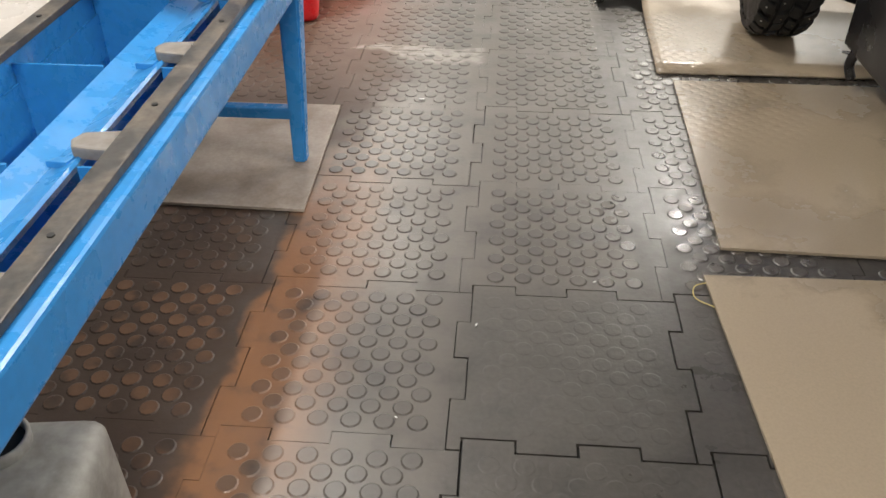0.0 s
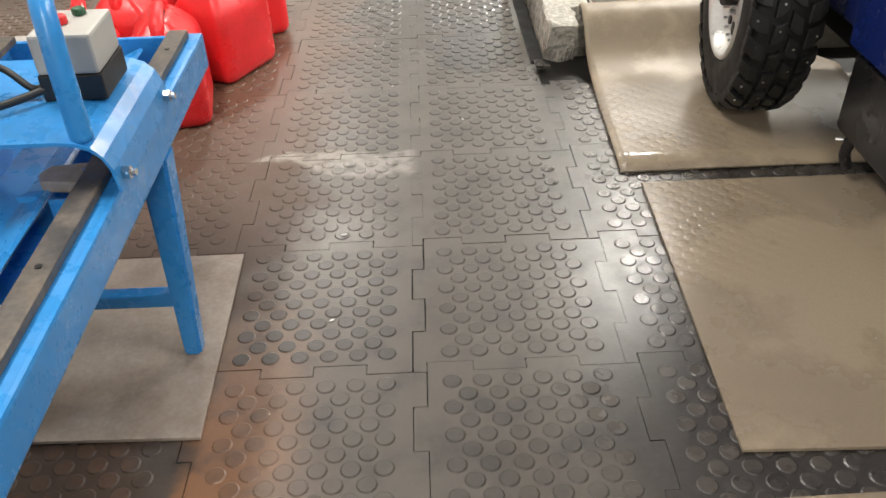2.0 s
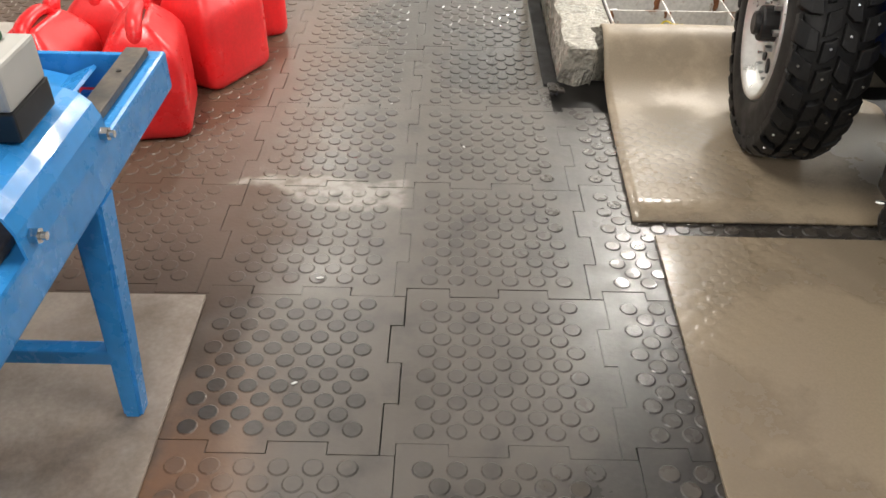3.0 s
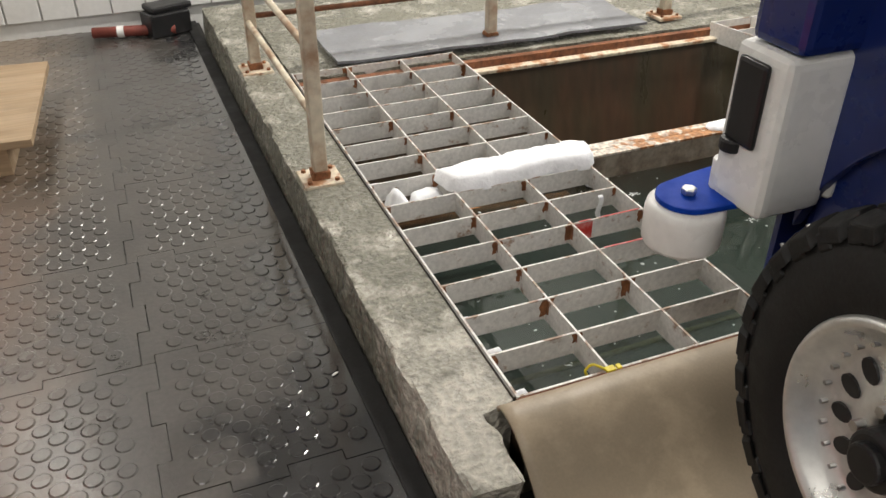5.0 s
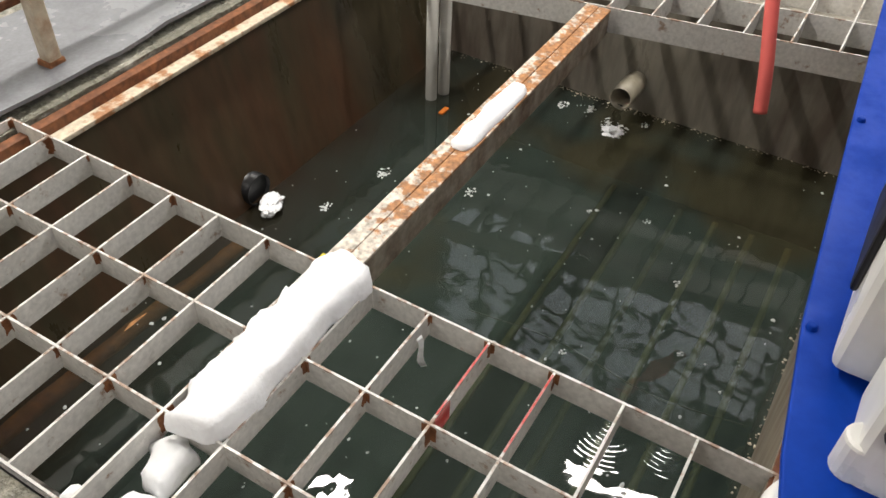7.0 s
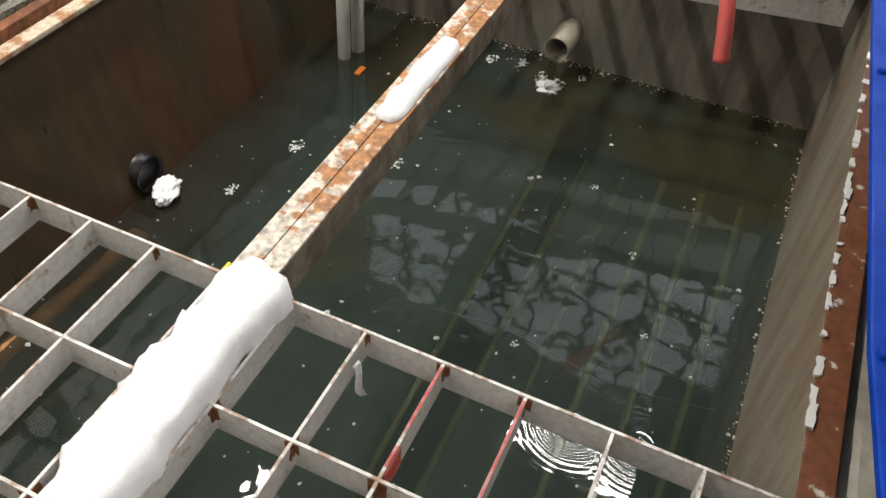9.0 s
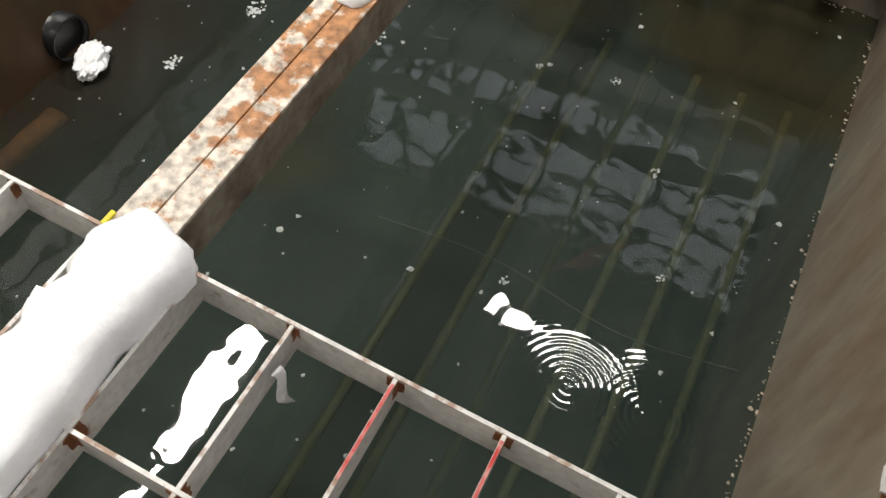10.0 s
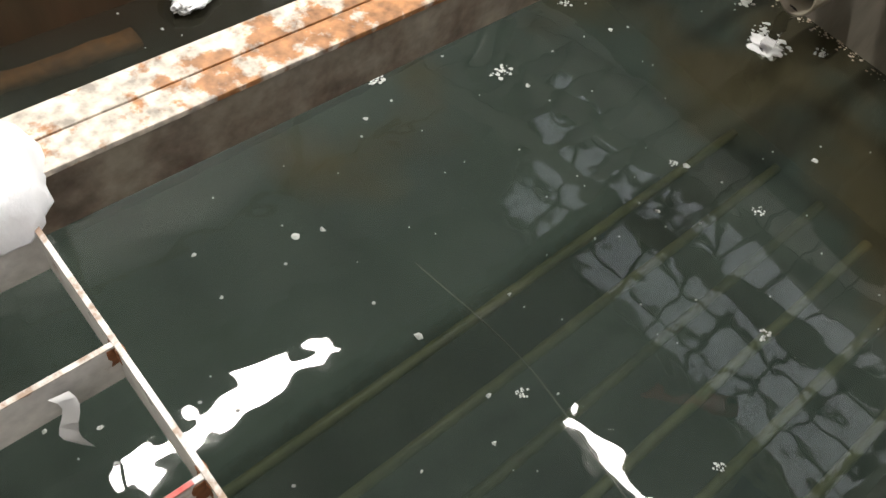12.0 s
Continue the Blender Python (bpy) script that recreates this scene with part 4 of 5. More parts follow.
# ---- ice resurfacer ----
def wheel(cx, cy, cz, r, w, parent):
    """The wheel's outer face looks to -x."""
    wh = new("wheel")
    wh.parent = parent
    wh.matrix_world = pose(cx, cy, cz, 0, 0, -7)
    rim_r = 0.233
    prof = [(rim_r - 0.012, 0.03), (rim_r + 0.012, 0.008), (rim_r + 0.05, 0.0), (r - 0.075, 0.004), (r - 0.040, 0.014), (r - 0.022, 0.04), (r - 0.018, w * 0.5),
            (r - 0.022, w - 0.04), (r - 0.05, w - 0.012), (rim_r + 0.05, w), (rim_r - 0.012, w - 0.03)]
    tyre = part("tyre", lathe(prof, 64), RUBBER, wh, "black studded off-road tyre", smooth=True)
    nb = 30
    # staggered, skewed lugs with open grooves between them, studs in most
    rows = ((0.000, 0.060, 0.0, -0.5), (0.070, 0.112, 0.5, 0.55), (0.118, 0.160, 0.05, -0.55), (0.168, 0.228, 0.55, 0.5))
    for k, (x0, x1, off, skew) in enumerate(rows):
        shapes = []
        for half, nib in ((0.0305, 0.008), (0.0275, 0.012)):
            outline = [(x0, -half), ((x0 + x1) / 2, -half - nib * 0.6), (x1, -half + 0.004), (x1 - 0.003, half - 0.004), ((x0 + x1) / 2 + 0.004, half - nib * 0.5), (x0 + 0.004, half)]
            lug = prism(outline, -0.030, 0.0, 0.004)
            for v in lug.verts:
                v.co.y += (v.co.x - (x0 + x1) / 2) * skew
                edge = max(0.0, abs(v.co.x - w / 2) - 0.06)
                v.co.z -= edge * edge * 9
            me = bpy.data.meshes.new("tread_block")
            lug.to_mesh(me)
            lug.free()
            me.materials.append(RUBBER)
            shapes.append(me)
        stud = cyl((0, 0, -0.004), (0, 0, 0.0022), 0.0040, n=6)
        ms = bpy.data.meshes.new("ice_stud")
        stud.to_mesh(ms)
        stud.free()
        ms.materials.append(STEEL)
        for i in range(nb):
            turn = Matrix.Rotation(2 * math.pi * (i + off) / nb + random.uniform(-0.02, 0.02), 4, "X") @ Matrix.Translation((0, 0, r))
            ob = new("tread_block", shapes[(i + k) % 2])
            ob.parent, ob.matrix_basis = wh, turn
            if (i + k) % 3:
                ob = new("ice_stud", ms)
                ob.parent, ob.matrix_basis = wh, turn @ Matrix.Translation(((x0 + x1) / 2 + random.uniform(-0.008, 0.008), random.uniform(-0.008, 0.008), -0.007 if k in (0, 3) else 0.0))
    for x in (0.004, w - 0.018):
        biter = box(x, x + 0.014, -0.017, 0.017, -0.058, -0.024, 0.004, 1)
        me = bpy.data.meshes.new("shoulder_lug")
        biter.to_mesh(me)
        biter.free()
        me.materials.append(RUBBER)
        for i in range(nb):
            ob = new("shoulder_lug", me)
            ob.parent, ob.matrix_basis = wh, Matrix.Rotation(2 * math.pi * (i + (0.0 if x < 0 else 0.55)) / nb, 4, "X") @ Matrix.Translation((0, 0, r - (0.0 if i % 2 else 0.006)))
    rim = part("rim", lathe([(rim_r - 0.004, w - 0.03), (rim_r + 0.004, 0.012), (rim_r - 0.002, 0.003), (rim_r - 0.012, 0.004), (rim_r - 0.018, 0.016), (rim_r - 0.024, 0.020), (rim_r - 0.032, 0.040),
                             (0.190, 0.046), (0.180, 0.058), (0.165, 0.062), (0.115, 0.056), (0.095, 0.044), (0.062, 0.042), (0.058, 0.10)], 72), ALU, wh, "machined silver alloy rim", smooth=True)
    for i in range(14):
        a = 2 * math.pi * (i + 0.5) / 14
        c = Vector((0.059, 0.139 * math.cos(a), 0.139 * math.sin(a)))
        hole = cyl((-0.006, 0, 0), (0.004, 0, 0), 0.0195, n=14)
        moved(hole, Matrix.Translation(c) @ Matrix.Rotation(a, 4, "X") @ Matrix.Diagonal((1, 1.25, 0.85, 1)))
        part("vent_hole", hole, BLACK, wh, "dark vent hole")
    for i in range(28):
        a = 2 * math.pi * i / 28
        part("rim_bolt", cyl((0.045, 0.182 * math.cos(a), 0.182 * math.sin(a)), (0.060, 0.182 * math.cos(a), 0.182 * math.sin(a)), 0.005, n=6), STEEL, wh)
    hub = part("hub", join(cyl((-0.005, 0, 0), (0.10, 0, 0), 0.054, n=24, bevel=0.008), cyl((-0.022, 0, 0), (0.0, 0, 0), 0.036, n=20, bevel=0.006)), BLACK, wh, "black hub cap", smooth=False)
    for i in range(6):
        a = 2 * math.pi * i / 6
        part("wheel_nut", cyl((0.022, 0.076 * math.cos(a), 0.076 * math.sin(a)), (0.050, 0.076 * math.cos(a), 0.076 * math.sin(a)), 0.011, n=6), STEEL, wh)
    return wh


WX, WY, WZ, WR, WW = 1.765, 4.315, 0.424, 0.408, 0.228


def resurfacer():
    car = base("ice_resurfacer", "dark blue ice resurfacer with studded tyres parked by the tank", "vehicle", pose(0, 0, 0))
    wheel(WX, WY, WZ, WR, WW, car)
    # side panel with a round arch over the wheel
    out = []
    lo, hi, y_back, y_front = 0.40, 1.75, 0.2, 4.80
    out.append((y_back, lo))
    R = 0.49
    for k in range(25):
        a = math.pi * (1 - k / 24)
        out.append((WY + R * math.cos(a), max(lo, WZ + R * math.sin(a))))
    out = [p for p in out if p[0] < y_front]
    out += [(y_front, WZ + 0.27), (y_front, hi), (y_back, hi)]
    bm = moved(prism(out, 0, 0.03, 0.004), Matrix(((0, 0, 1, 1.985), (1, 0, 0, 0), (0, 1, 0, 0), (0, 0, 0, 1))))
    side = part("body_side", bm, NAVY, car, "dark blue painted side panel")
    for i in range(9):
        for k in range(2):
            y0 = 3.55 + 0.085 * i
            part("grille_slot", box(1.978, 1.986, y0, y0 + 0.06, 0.985 + 0.045 * k, 1.005 + 0.045 * k, 0.003), BLACK, side, "black grille slot")
    part("body", box(2.02, 3.65, 0.2, 4.79, 0.44, 1.75, 0.02), NAVY, car)
    part("wheel_housing", box(2.07, 2.10, 3.75, 4.68, 0.35, 0.95), BLACK, car)
    part("axle", cyl((2.0, WY, WZ), (3.3, WY, WZ), 0.05, n=16), BLACK, car)
    # front corner post in white with a black rubber pad
    post = part("corner_post", box(1.742, 1.885, 4.605, 4.735, 0.655, 0.942, 0.02, 3), WHITEPAINT, car, "white corner housing")
    part("rubber_pad", box(1.732, 1.744, 4.642, 4.712, 0.775, 0.922, 0.008), BLACK, post, "black rubber pad")
    part("rubber_roll", cyl((1.745, 4.70, 0.752), (1.745, 4.70, 0.778), 0.022, n=18, bevel=0.006), BLACK, post)
    part("corner_cap", cyl((1.765, 4.728, 0.66), (1.765, 4.728, 0.72), 0.022, n=18, bevel=0.005), WHITEPAINT, post, smooth=False)
    cover = part("front_cover", box(1.887, 2.75, 4.60, 4.780, 0.668, 0.940, 0.02, 3), WHITEPAINT, car, "white front cover")
    part("rubber_pad", box(1.98, 2.20, 4.7795, 4.790, 0.72, 0.90, 0.006), BLACK, cover, "black rubber pad")
    part("front_panel", box(1.755, 1.99, 4.60, 4.72, 0.944, 1.75, 0.015), NAVY, car)
    bum = part("bumper", prism([(1.692 + 0.058 * math.cos(a), 4.725 + 0.058 * math.sin(a)) for a in (math.pi * (0.62 + k / 16) for k in range(15))] + [(1.80, 4.66), (3.4, 4.66), (3.4, 4.918), (2.55, 4.864), (1.96, 4.822), (1.75, 4.795)], 0.652, 0.663, 0.003), ROYAL, car, "royal blue bumper plate with rivets")
    part("bumper_web", box(1.86, 3.4, 4.66, 4.672, 0.45, 0.651), NAVY, car)
    for x in (1.955, 2.485, 3.02):
        y = 4.800 + 0.070 * (x - 1.82)
        part("rivet", cyl((x, y, 0.660), (x, y, 0.670), 0.009, 0.006, n=12, bevel=0.002), ROYAL, bum)
    roll = part("guide_roller", lathe([(0.012, 0.0), (0.058, 0.0), (0.067, 0.004), (0.072, 0.013), (0.073, 0.072), (0.070, 0.085), (0.063, 0.090), (0.012, 0.090)], 48, "z"), WHITE, car, "white nylon guide roller", smooth=True)
    roll.matrix_world = pose(1.692, 4.725, 0.560)
    bolt = part("roller_bolt", cyl((0, 0, 0.1035), (0, 0, 0.117), 0.014, n=6, bevel=0.003), STEEL, roll)
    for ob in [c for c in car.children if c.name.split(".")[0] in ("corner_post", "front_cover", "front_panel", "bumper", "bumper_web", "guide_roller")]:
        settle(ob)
    # under-body: a black block for the shade there, then dark conditioner parts
    part("skirt", box(2.0, 2.06, 2.2, 3.80, 0.16, 0.40, 0.01), BLACK, car)
    part("hitch_arm", tube([(2.03, 3.72, 0.06), (2.01, 3.72, 0.12), (2.03, 3.70, 0.20)], 0.018, 10), BLACK, car, smooth=True)
    part("hitch_pin", cyl((1.985, 3.75, 0.145), (2.06, 3.72, 0.15), 0.006, n=8), STEEL, car)
    return car


resurfacer()


# ---- grinding bench ----
def bench():
    b = base("grinding_bench", "light blue steel blade grinding bench with a black guide rail", "bench", pose(0.172, 3.10, 0, 0, 0, -0.2))
    L0, L1 = -2.6, 0.47          # along the bench, from its leg
    def beam_at(x0, x1, nm):
        return part(nm, box(x0, x1, L0, L1, 0.545, 0.635, 0.008), BLUE, b)
    beam_at(-0.045, 0.0, "side_beam")
    beam_at(-0.53, -0.485, "side_beam")
    for x0, x1 in ((-0.075, -0.028), (-0.502, -0.455)):
        rail = part("guide_rail", box(x0, x1, L0 + 0.02, L1 - 0.03, 0.637, 0.655, 0.003), DARKSTEEL, b, "dark worn guide rail")
        for i in range(7):
            yy = L0 + 0.4 + 0.42 * i
            part("rail_screw", cyl(((x0 + x1) / 2, yy, 0.655), ((x0 + x1) / 2, yy, 0.657), 0.006, n=10), BLACK, rail)
    part("end_plate", box(-0.486, -0.044, L1 - 0.02, L1 - 0.005, 0.55, 0.632, 0.003), BLUE, b)
    # sloping trough along the middle
    tr = prism([(-0.275, 0.600), (-0.215, 0.585), (-0.205, 0.590), (-0.155, 0.612), (-0.150, 0.606), (-0.203, 0.580), (-0.205, 0.50), (-0.210, 0.50), (-0.213, 0.577), (-0.275, 0.592)], 0, 1)
    moved(tr, Matrix(((1, 0, 0, 0), (0, 0, L1 - L0 - 0.03, L0), (0, 1, 0, 0), (0, 0, 0, 1))))
    part("trough", tr, BLUE, b)
    for i in range(6):
        yy = L0 + 0.25 + 0.42 * i
        part("divider", box(-0.484, -0.278, yy, yy + 0.006, 0.36, 0.605), BLUE, b)
        part("divider", box(-0.148, -0.046, yy, yy + 0.006, 0.50, 0.605), BLUE, b)
        clamp = part("clamp_arm", prism([(-0.045, yy + 0.03), (-0.045, yy + 0.08), (-0.10, yy + 0.095), (-0.165, yy + 0.085), (-0.178, yy + 0.055), (-0.165, yy + 0.028), (-0.10, yy + 0.02)], 0.605, 0.630, 0.005), GREYCAST, b, "grey cast clamp arm")
        part("clamp_screw", cyl((-0.085, yy + 0.055, 0.63), (-0.085, yy + 0.055, 0.638), 0.008, n=8), STEEL, clamp)
        part("clamp_foot", prism([(-0.208, yy + 0.008), (-0.168, yy + 0.005), (-0.162, yy + 0.03), (-0.19, yy + 0.026)], 0.597, 0.611, 0.002), BLUE, b)
    part("side_skirt", box(-0.484, -0.478, L0, L1 - 0.02, 0.36, 0.56), BLUE, b)
    part("tray", box(-0.455, -0.20, L0, L1 - 0.03, 0.355, 0.363), BLUE, b)
    part("tray", box(-0.195, -0.052, L0, L1 - 0.03, 0.545, 0.550), BLUE, b)
    # splayed legs and a low stretcher
    for x, sx in ((-0.02, 1), (-0.51, -1)):
        for y in (0.0, -2.4):
            leg = bmesh.new()
            for z, w, dx, dy in ((0.012, 0.023, -0.022 * sx, -0.03), (0.55, 0.036, -0.012 * sx, 0.02)):
                for a, c in ((-1, -1), (1, -1), (1, 1), (-1, 1)):
                    leg.verts.new((x + dx + a * w * 0.9, y + dy + c * w, z))
            leg.verts.ensure_lookup_table()
            v = leg.verts
            for q in ((3, 2, 1, 0), (4, 5, 6, 7), (0, 1, 5, 4), (1, 2, 6, 5), (2, 3, 7, 6), (3, 0, 4, 7)):
                leg.faces.new([v[k] for k in q])
            bmesh.ops.bevel(leg, geom=leg.edges[:], offset=0.007, segments=2, affect="EDGES")
            part("leg", leg, BLUE, b)
    for y in (-0.015, -2.41):
        part("stretcher", box(-0.48, -0.05, y - 0.018, y + 0.018, 0.155, 0.193, 0.006), BLUE, b)
    # carriage: folded cover with motor, switch box and handle
    car = part("carriage", moved(prism([(-0.56, 0.645), (-0.56, 0.69), (-0.53, 0.735), (-0.48, 0.748), (-0.075, 0.748), (-0.045, 0.745), (-0.020, 0.735), (-0.002, 0.717), (0.009, 0.690), (0.014, 0.645), (0.009, 0.645), (0.004, 0.688), (-0.006, 0.713), (-0.023, 0.729), (-0.046, 0.738), (-0.075, 0.741), (-0.48, 0.741), (-0.53, 0.728), (-0.555, 0.69), (-0.555, 0.645)], 0, 0.36),
               Matrix(((1, 0, 0, 0), (0, 0, 1, -0.295), (0, 1, 0, 0), (0, 0, 0, 1)))), BLUE, b, "folded blue carriage cover")
    for y in (-0.265, 0.04):
        part("carriage_bolt", join(cyl((0.0, y, 0.668), (0.036, y, 0.668), 0.007, n=8), cyl((0.012, y, 0.668), (0.026, y, 0.668), 0.013, n=6)), STEEL, car)
    sw = part("switch_box", box(-0.145, -0.032, -0.135, -0.005, 0.80, 0.875, 0.006), GREYBOX, b, "grey switch box with a black base")
    part("switch_base", box(-0.147, -0.030, -0.137, -0.003, 0.749, 0.80, 0.004), BLACK, sw)
    part("stop_button", cyl((-0.10, -0.08, 0.875), (-0.10, -0.08, 0.892), 0.014, n=14, bevel=0.004), RED, sw)
    part("start_button", cyl((-0.08, -0.035, 0.875), (-0.08, -0.035, 0.889), 0.013, n=14, bevel=0.004), material("dark_green_plastic", (0.02, 0.09, 0.04), 0.4), sw)
    part("handle", tube([(-0.038, -0.272, 0.742), (-0.038, -0.270, 0.86), (-0.045, -0.25, 0.955), (-0.07, -0.20, 1.0), (-0.15, -0.16, 1.01), (-0.30, -0.15, 1.01)], 0.02, 14), BLUE, b, smooth=True)
    mot = part("motor", join(cyl((-0.40, -0.20, 0.83), (-0.40, 0.06, 0.83), 0.075, n=24, bevel=0.01), box(-0.46, -0.34, -0.13, 0.0, 0.745, 0.80, 0.01)), MOTOR, b, "weathered grey motor")
    for i in range(6):
        part("cooling_fin", lathe([(0.072, -0.002), (0.083, -0.002), (0.083, 0.002), (0.072, 0.002)], 24, "x", True), MOTOR, mot).matrix_basis = Matrix.Translation((-0.40, -0.17 + 0.035 * i, 0.83)) @ Matrix.Rotation(math.pi / 2, 4, "Z")
    part("gland", cyl((-0.33, -0.10, 0.83), (-0.29, -0.09, 0.825), 0.016, n=10), WHITE, b)
    part("cable", tube([(-0.29, -0.09, 0.825), (-0.22, -0.10, 0.80), (-0.17, -0.12, 0.77), (-0.15, -0.09, 0.765)], 0.007, 8), BLACK, b, smooth=True)
    part("cable", tube([(-0.13, -0.12, 0.772), (-0.22, -0.19, 0.765), (-0.34, -0.24, 0.765), (-0.46, -0.26, 0.768)], 0.008, 8), BLACK, b, smooth=True)
    part("coolant_hose", tube([(-0.48, -0.28, 0.775), (-0.38, -0.27, 0.83), (-0.29, -0.27, 0.82), (-0.25, -0.275, 0.76)], 0.006, 8), PVC, b, smooth=True)
    part("coolant_nozzle", join(cyl((-0.25, -0.275, 0.735), (-0.25, -0.275, 0.765), 0.009, n=8), cyl((-0.25, -0.285, 0.655), (-0.25, -0.275, 0.735), 0.006, n=8)), BRASS, b)
    part("nozzle_tip", box(-0.264, -0.236, -0.298, -0.278, 0.646, 0.656, 0.003), ORANGE, b)
    return b


bench()


# ---- red fuel canisters ----
def canister(m, label, cap=True):
    c = base("fuel_canister", label, "fuel canister", m, "red fuel canisters on the floor")
    w, d = 0.33, 0.25
    bm = bmesh.new()
    # body: rounded rectangle sections that shrink to the shoulder
    h = 0.40
    secs = [(0.0, 0.86, 0.84), (0.008, 0.94, 0.92), (0.022, 0.985, 0.98), (0.045, 1.0, 1.0), (0.15, 1.0, 1.0), (0.24, 0.995, 0.99), (0.275, 0.98, 0.965), (0.30, 0.94, 0.89), (0.325, 0.86, 0.74), (0.352, 0.74, 0.54), (0.372, 0.62, 0.38), (0.380, 0.55, 0.31)]
    rings = []
    for z, s, o in secs:
        ring = []
        for q in range(4):
            for k in range(6):
                a = math.pi / 2 * (q + k / 5)
                rr = 0.042 * min(s, o)
                cx = (w / 2 * s - rr) * (1 if q in (0, 3) else -1)
                cy = (d / 2 * o - rr) * (1 if q in (0, 1) else -1)
                ring.append(bm.verts.new((cx + rr * math.cos(a), cy + rr * math.sin(a), z)))
        rings.append(ring)
    k = len(rings[0])
    for a, bq in zip(rings, rings[1:]):
        for i in range(k):
            bm.faces.new((a[i], a[(i + 1) % k], bq[(i + 1) % k], bq[i]))
    bm.faces.new(rings[0][::-1])
    bm.faces.new(rings[-1])
    part("body", bm, RED, c, smooth=True)
    part("handle", moved(tube([(-0.118, 0, 0.290), (-0.116, 0, 0.345), (-0.090, 0, 0.385), (-0.03, 0, 0.400), (0.04, 0, 0.396), (0.092, 0, 0.352)], 0.018, 12), Matrix.Diagonal((1, 1.45, 1, 1))), RED, c, smooth=True)
    # Dark red slab paints the shade of the hollow in the grip.
    part("grip_hollow", box(-0.070, 0.030, -0.024, 0.024, 0.372, 0.3835, 0.005, 2), BRICKRED, c, "dark red slab for the shade under the handle")
    neck = part("neck", cyl((0.085, 0, 0.36), (0.125, 0, 0.415), 0.030, 0.024, 18), RED, c, smooth=True)
    if cap:
        part("cap", cyl((0.120, 0, 0.408), (0.134, 0, 0.430), 0.021, n=16, bevel=0.004), BLACK, c, "black ribbed cap")
    return c


for x, y, turn, tag in ((-0.20, 4.41, 100, "red plastic fuel canister beside the bench end"), (-0.07, 4.80, 62, "red plastic fuel canister with a black cap"),
                        (-0.06, 5.20, 22, "red plastic fuel canister standing behind others"), (-0.42, 4.72, 95, "red plastic fuel canister in a row"),
                        (-0.46, 5.12, 70, "red plastic fuel canister in a row"), (-0.50, 4.35, 85, "red plastic fuel canister in a row")):
    canister(pose(x, y, 0.001, 0, 0, turn), tag)

grey_can = base("water_canister", "grubby translucent grey plastic canister on the floor", "canister", pose(-0.02, 1.63, 0.0, 0, 0, 6))
part("body", rough_up(box(-0.14, 0.14, -0.10, 0.10, 0.001, 0.28, 0.045, 4), 0.004, 9), CLOTH, grey_can, smooth=True)
part("neck", lathe([(0.036, 0.26), (0.052, 0.272), (0.054, 0.30), (0.047, 0.302), (0.044, 0.28), (0.044, 0.22)], 28, "z"), CLOTH, grey_can, smooth=True).matrix_basis = Matrix.Translation((-0.02, 0.03, 0.0))
part("opening", cyl((-0.02, 0.03, 0.283), (-0.02, 0.03, 0.286), 0.0445, n=24), BLACK, grey_can)
part("bail", tube([(0.13, 0.06, 0.02), (0.175, 0.02, 0.10), (0.17, -0.06, 0.08), (0.13, -0.09, 0.02)], 0.005, 8), GREYCAST, grey_can, smooth=True)


# ---- tyre stack, pallet, bag ----
def loose_tyre(z, label):
    t = base("tyre", label, "tyre", pose(-0.52, 6.28, z, 0, 0, 0), "stacked tyres")
    R, w = 0.36, 0.22
    prof = [(0.21, 0.02), (0.25, 0.004), (0.30, 0.0), (R - 0.02, 0.02), (R, 0.05)] + sum([[(R, 0.05 + 0.03 * i + 0.012), (R - 0.008, 0.05 + 0.03 * i + 0.014), (R - 0.008, 0.05 + 0.03 * i + 0.02), (R, 0.05 + 0.03 * i + 0.022)] for i in range(4)], []) + [(R, w - 0.05), (R - 0.02, w - 0.02), (0.30, w), (0.25, w - 0.004), (0.21, w - 0.02)]
    cut = 5
    part("tread", lathe(prof[cut - 1:-cut + 1], 56, "z"), RUBBER, t, smooth=True)
    part("sidewall", lathe(prof[:cut], 56, "z"), RUBBER, t, smooth=True)
    part("sidewall", lathe(prof[-cut:], 56, "z"), RUBBER, t, smooth=True)
    return t


for k in range(3):
    loose_tyre(0.001 + 0.222 * k, "worn black car tyre lying in a stack")
pal = base("plywood_board", "pale plywood board on wooden blocks", "board", pose(-0.10, 7.12, 0, 0, 0, -4))
part("sheet", box(-0.95, 0.55, -0.30, 0.55, 0.125, 0.155, 0.003), WOOD, pal)
for x in (-0.7, 0.0, 0.40):
    part("block", box(x - 0.05, x + 0.05, -0.25, 0.5, 0.001, 0.124, 0.004), WOOD, pal)


def crumpled_bag(m, r, seed, label):
    bm = bmesh.new()
    bmesh.ops.create_icosphere(bm, subdivisions=4, radius=r)
    for v in bm.verts:
        n1 = noise.noise(v.co * 14 + Vector((seed, 0, 0)))
        n2 = noise.noise(v.co * 34 + Vector((0, seed, 0)))
        v.co *= 1 + 0.28 * n1 + 0.12 * abs(n2)
        v.co.z = max(v.co.z * 0.8, -r * 0.6)
    moved(bm, m @ Matrix.Translation((0, 0, r * 0.605)))
    return thing("plastic_bag", bm, PLASTICBAG, label, "bag", "crumpled bags")


crumpled_bag(pose(-0.05, 5.98, 0.002), 0.10, 2.0, "crumpled white plastic bag on the floor")
crumpled_bag(pose(-0.13, 6.10, 0.002), 0.13, 6.0, "crumpled white plastic bag by the tyres")


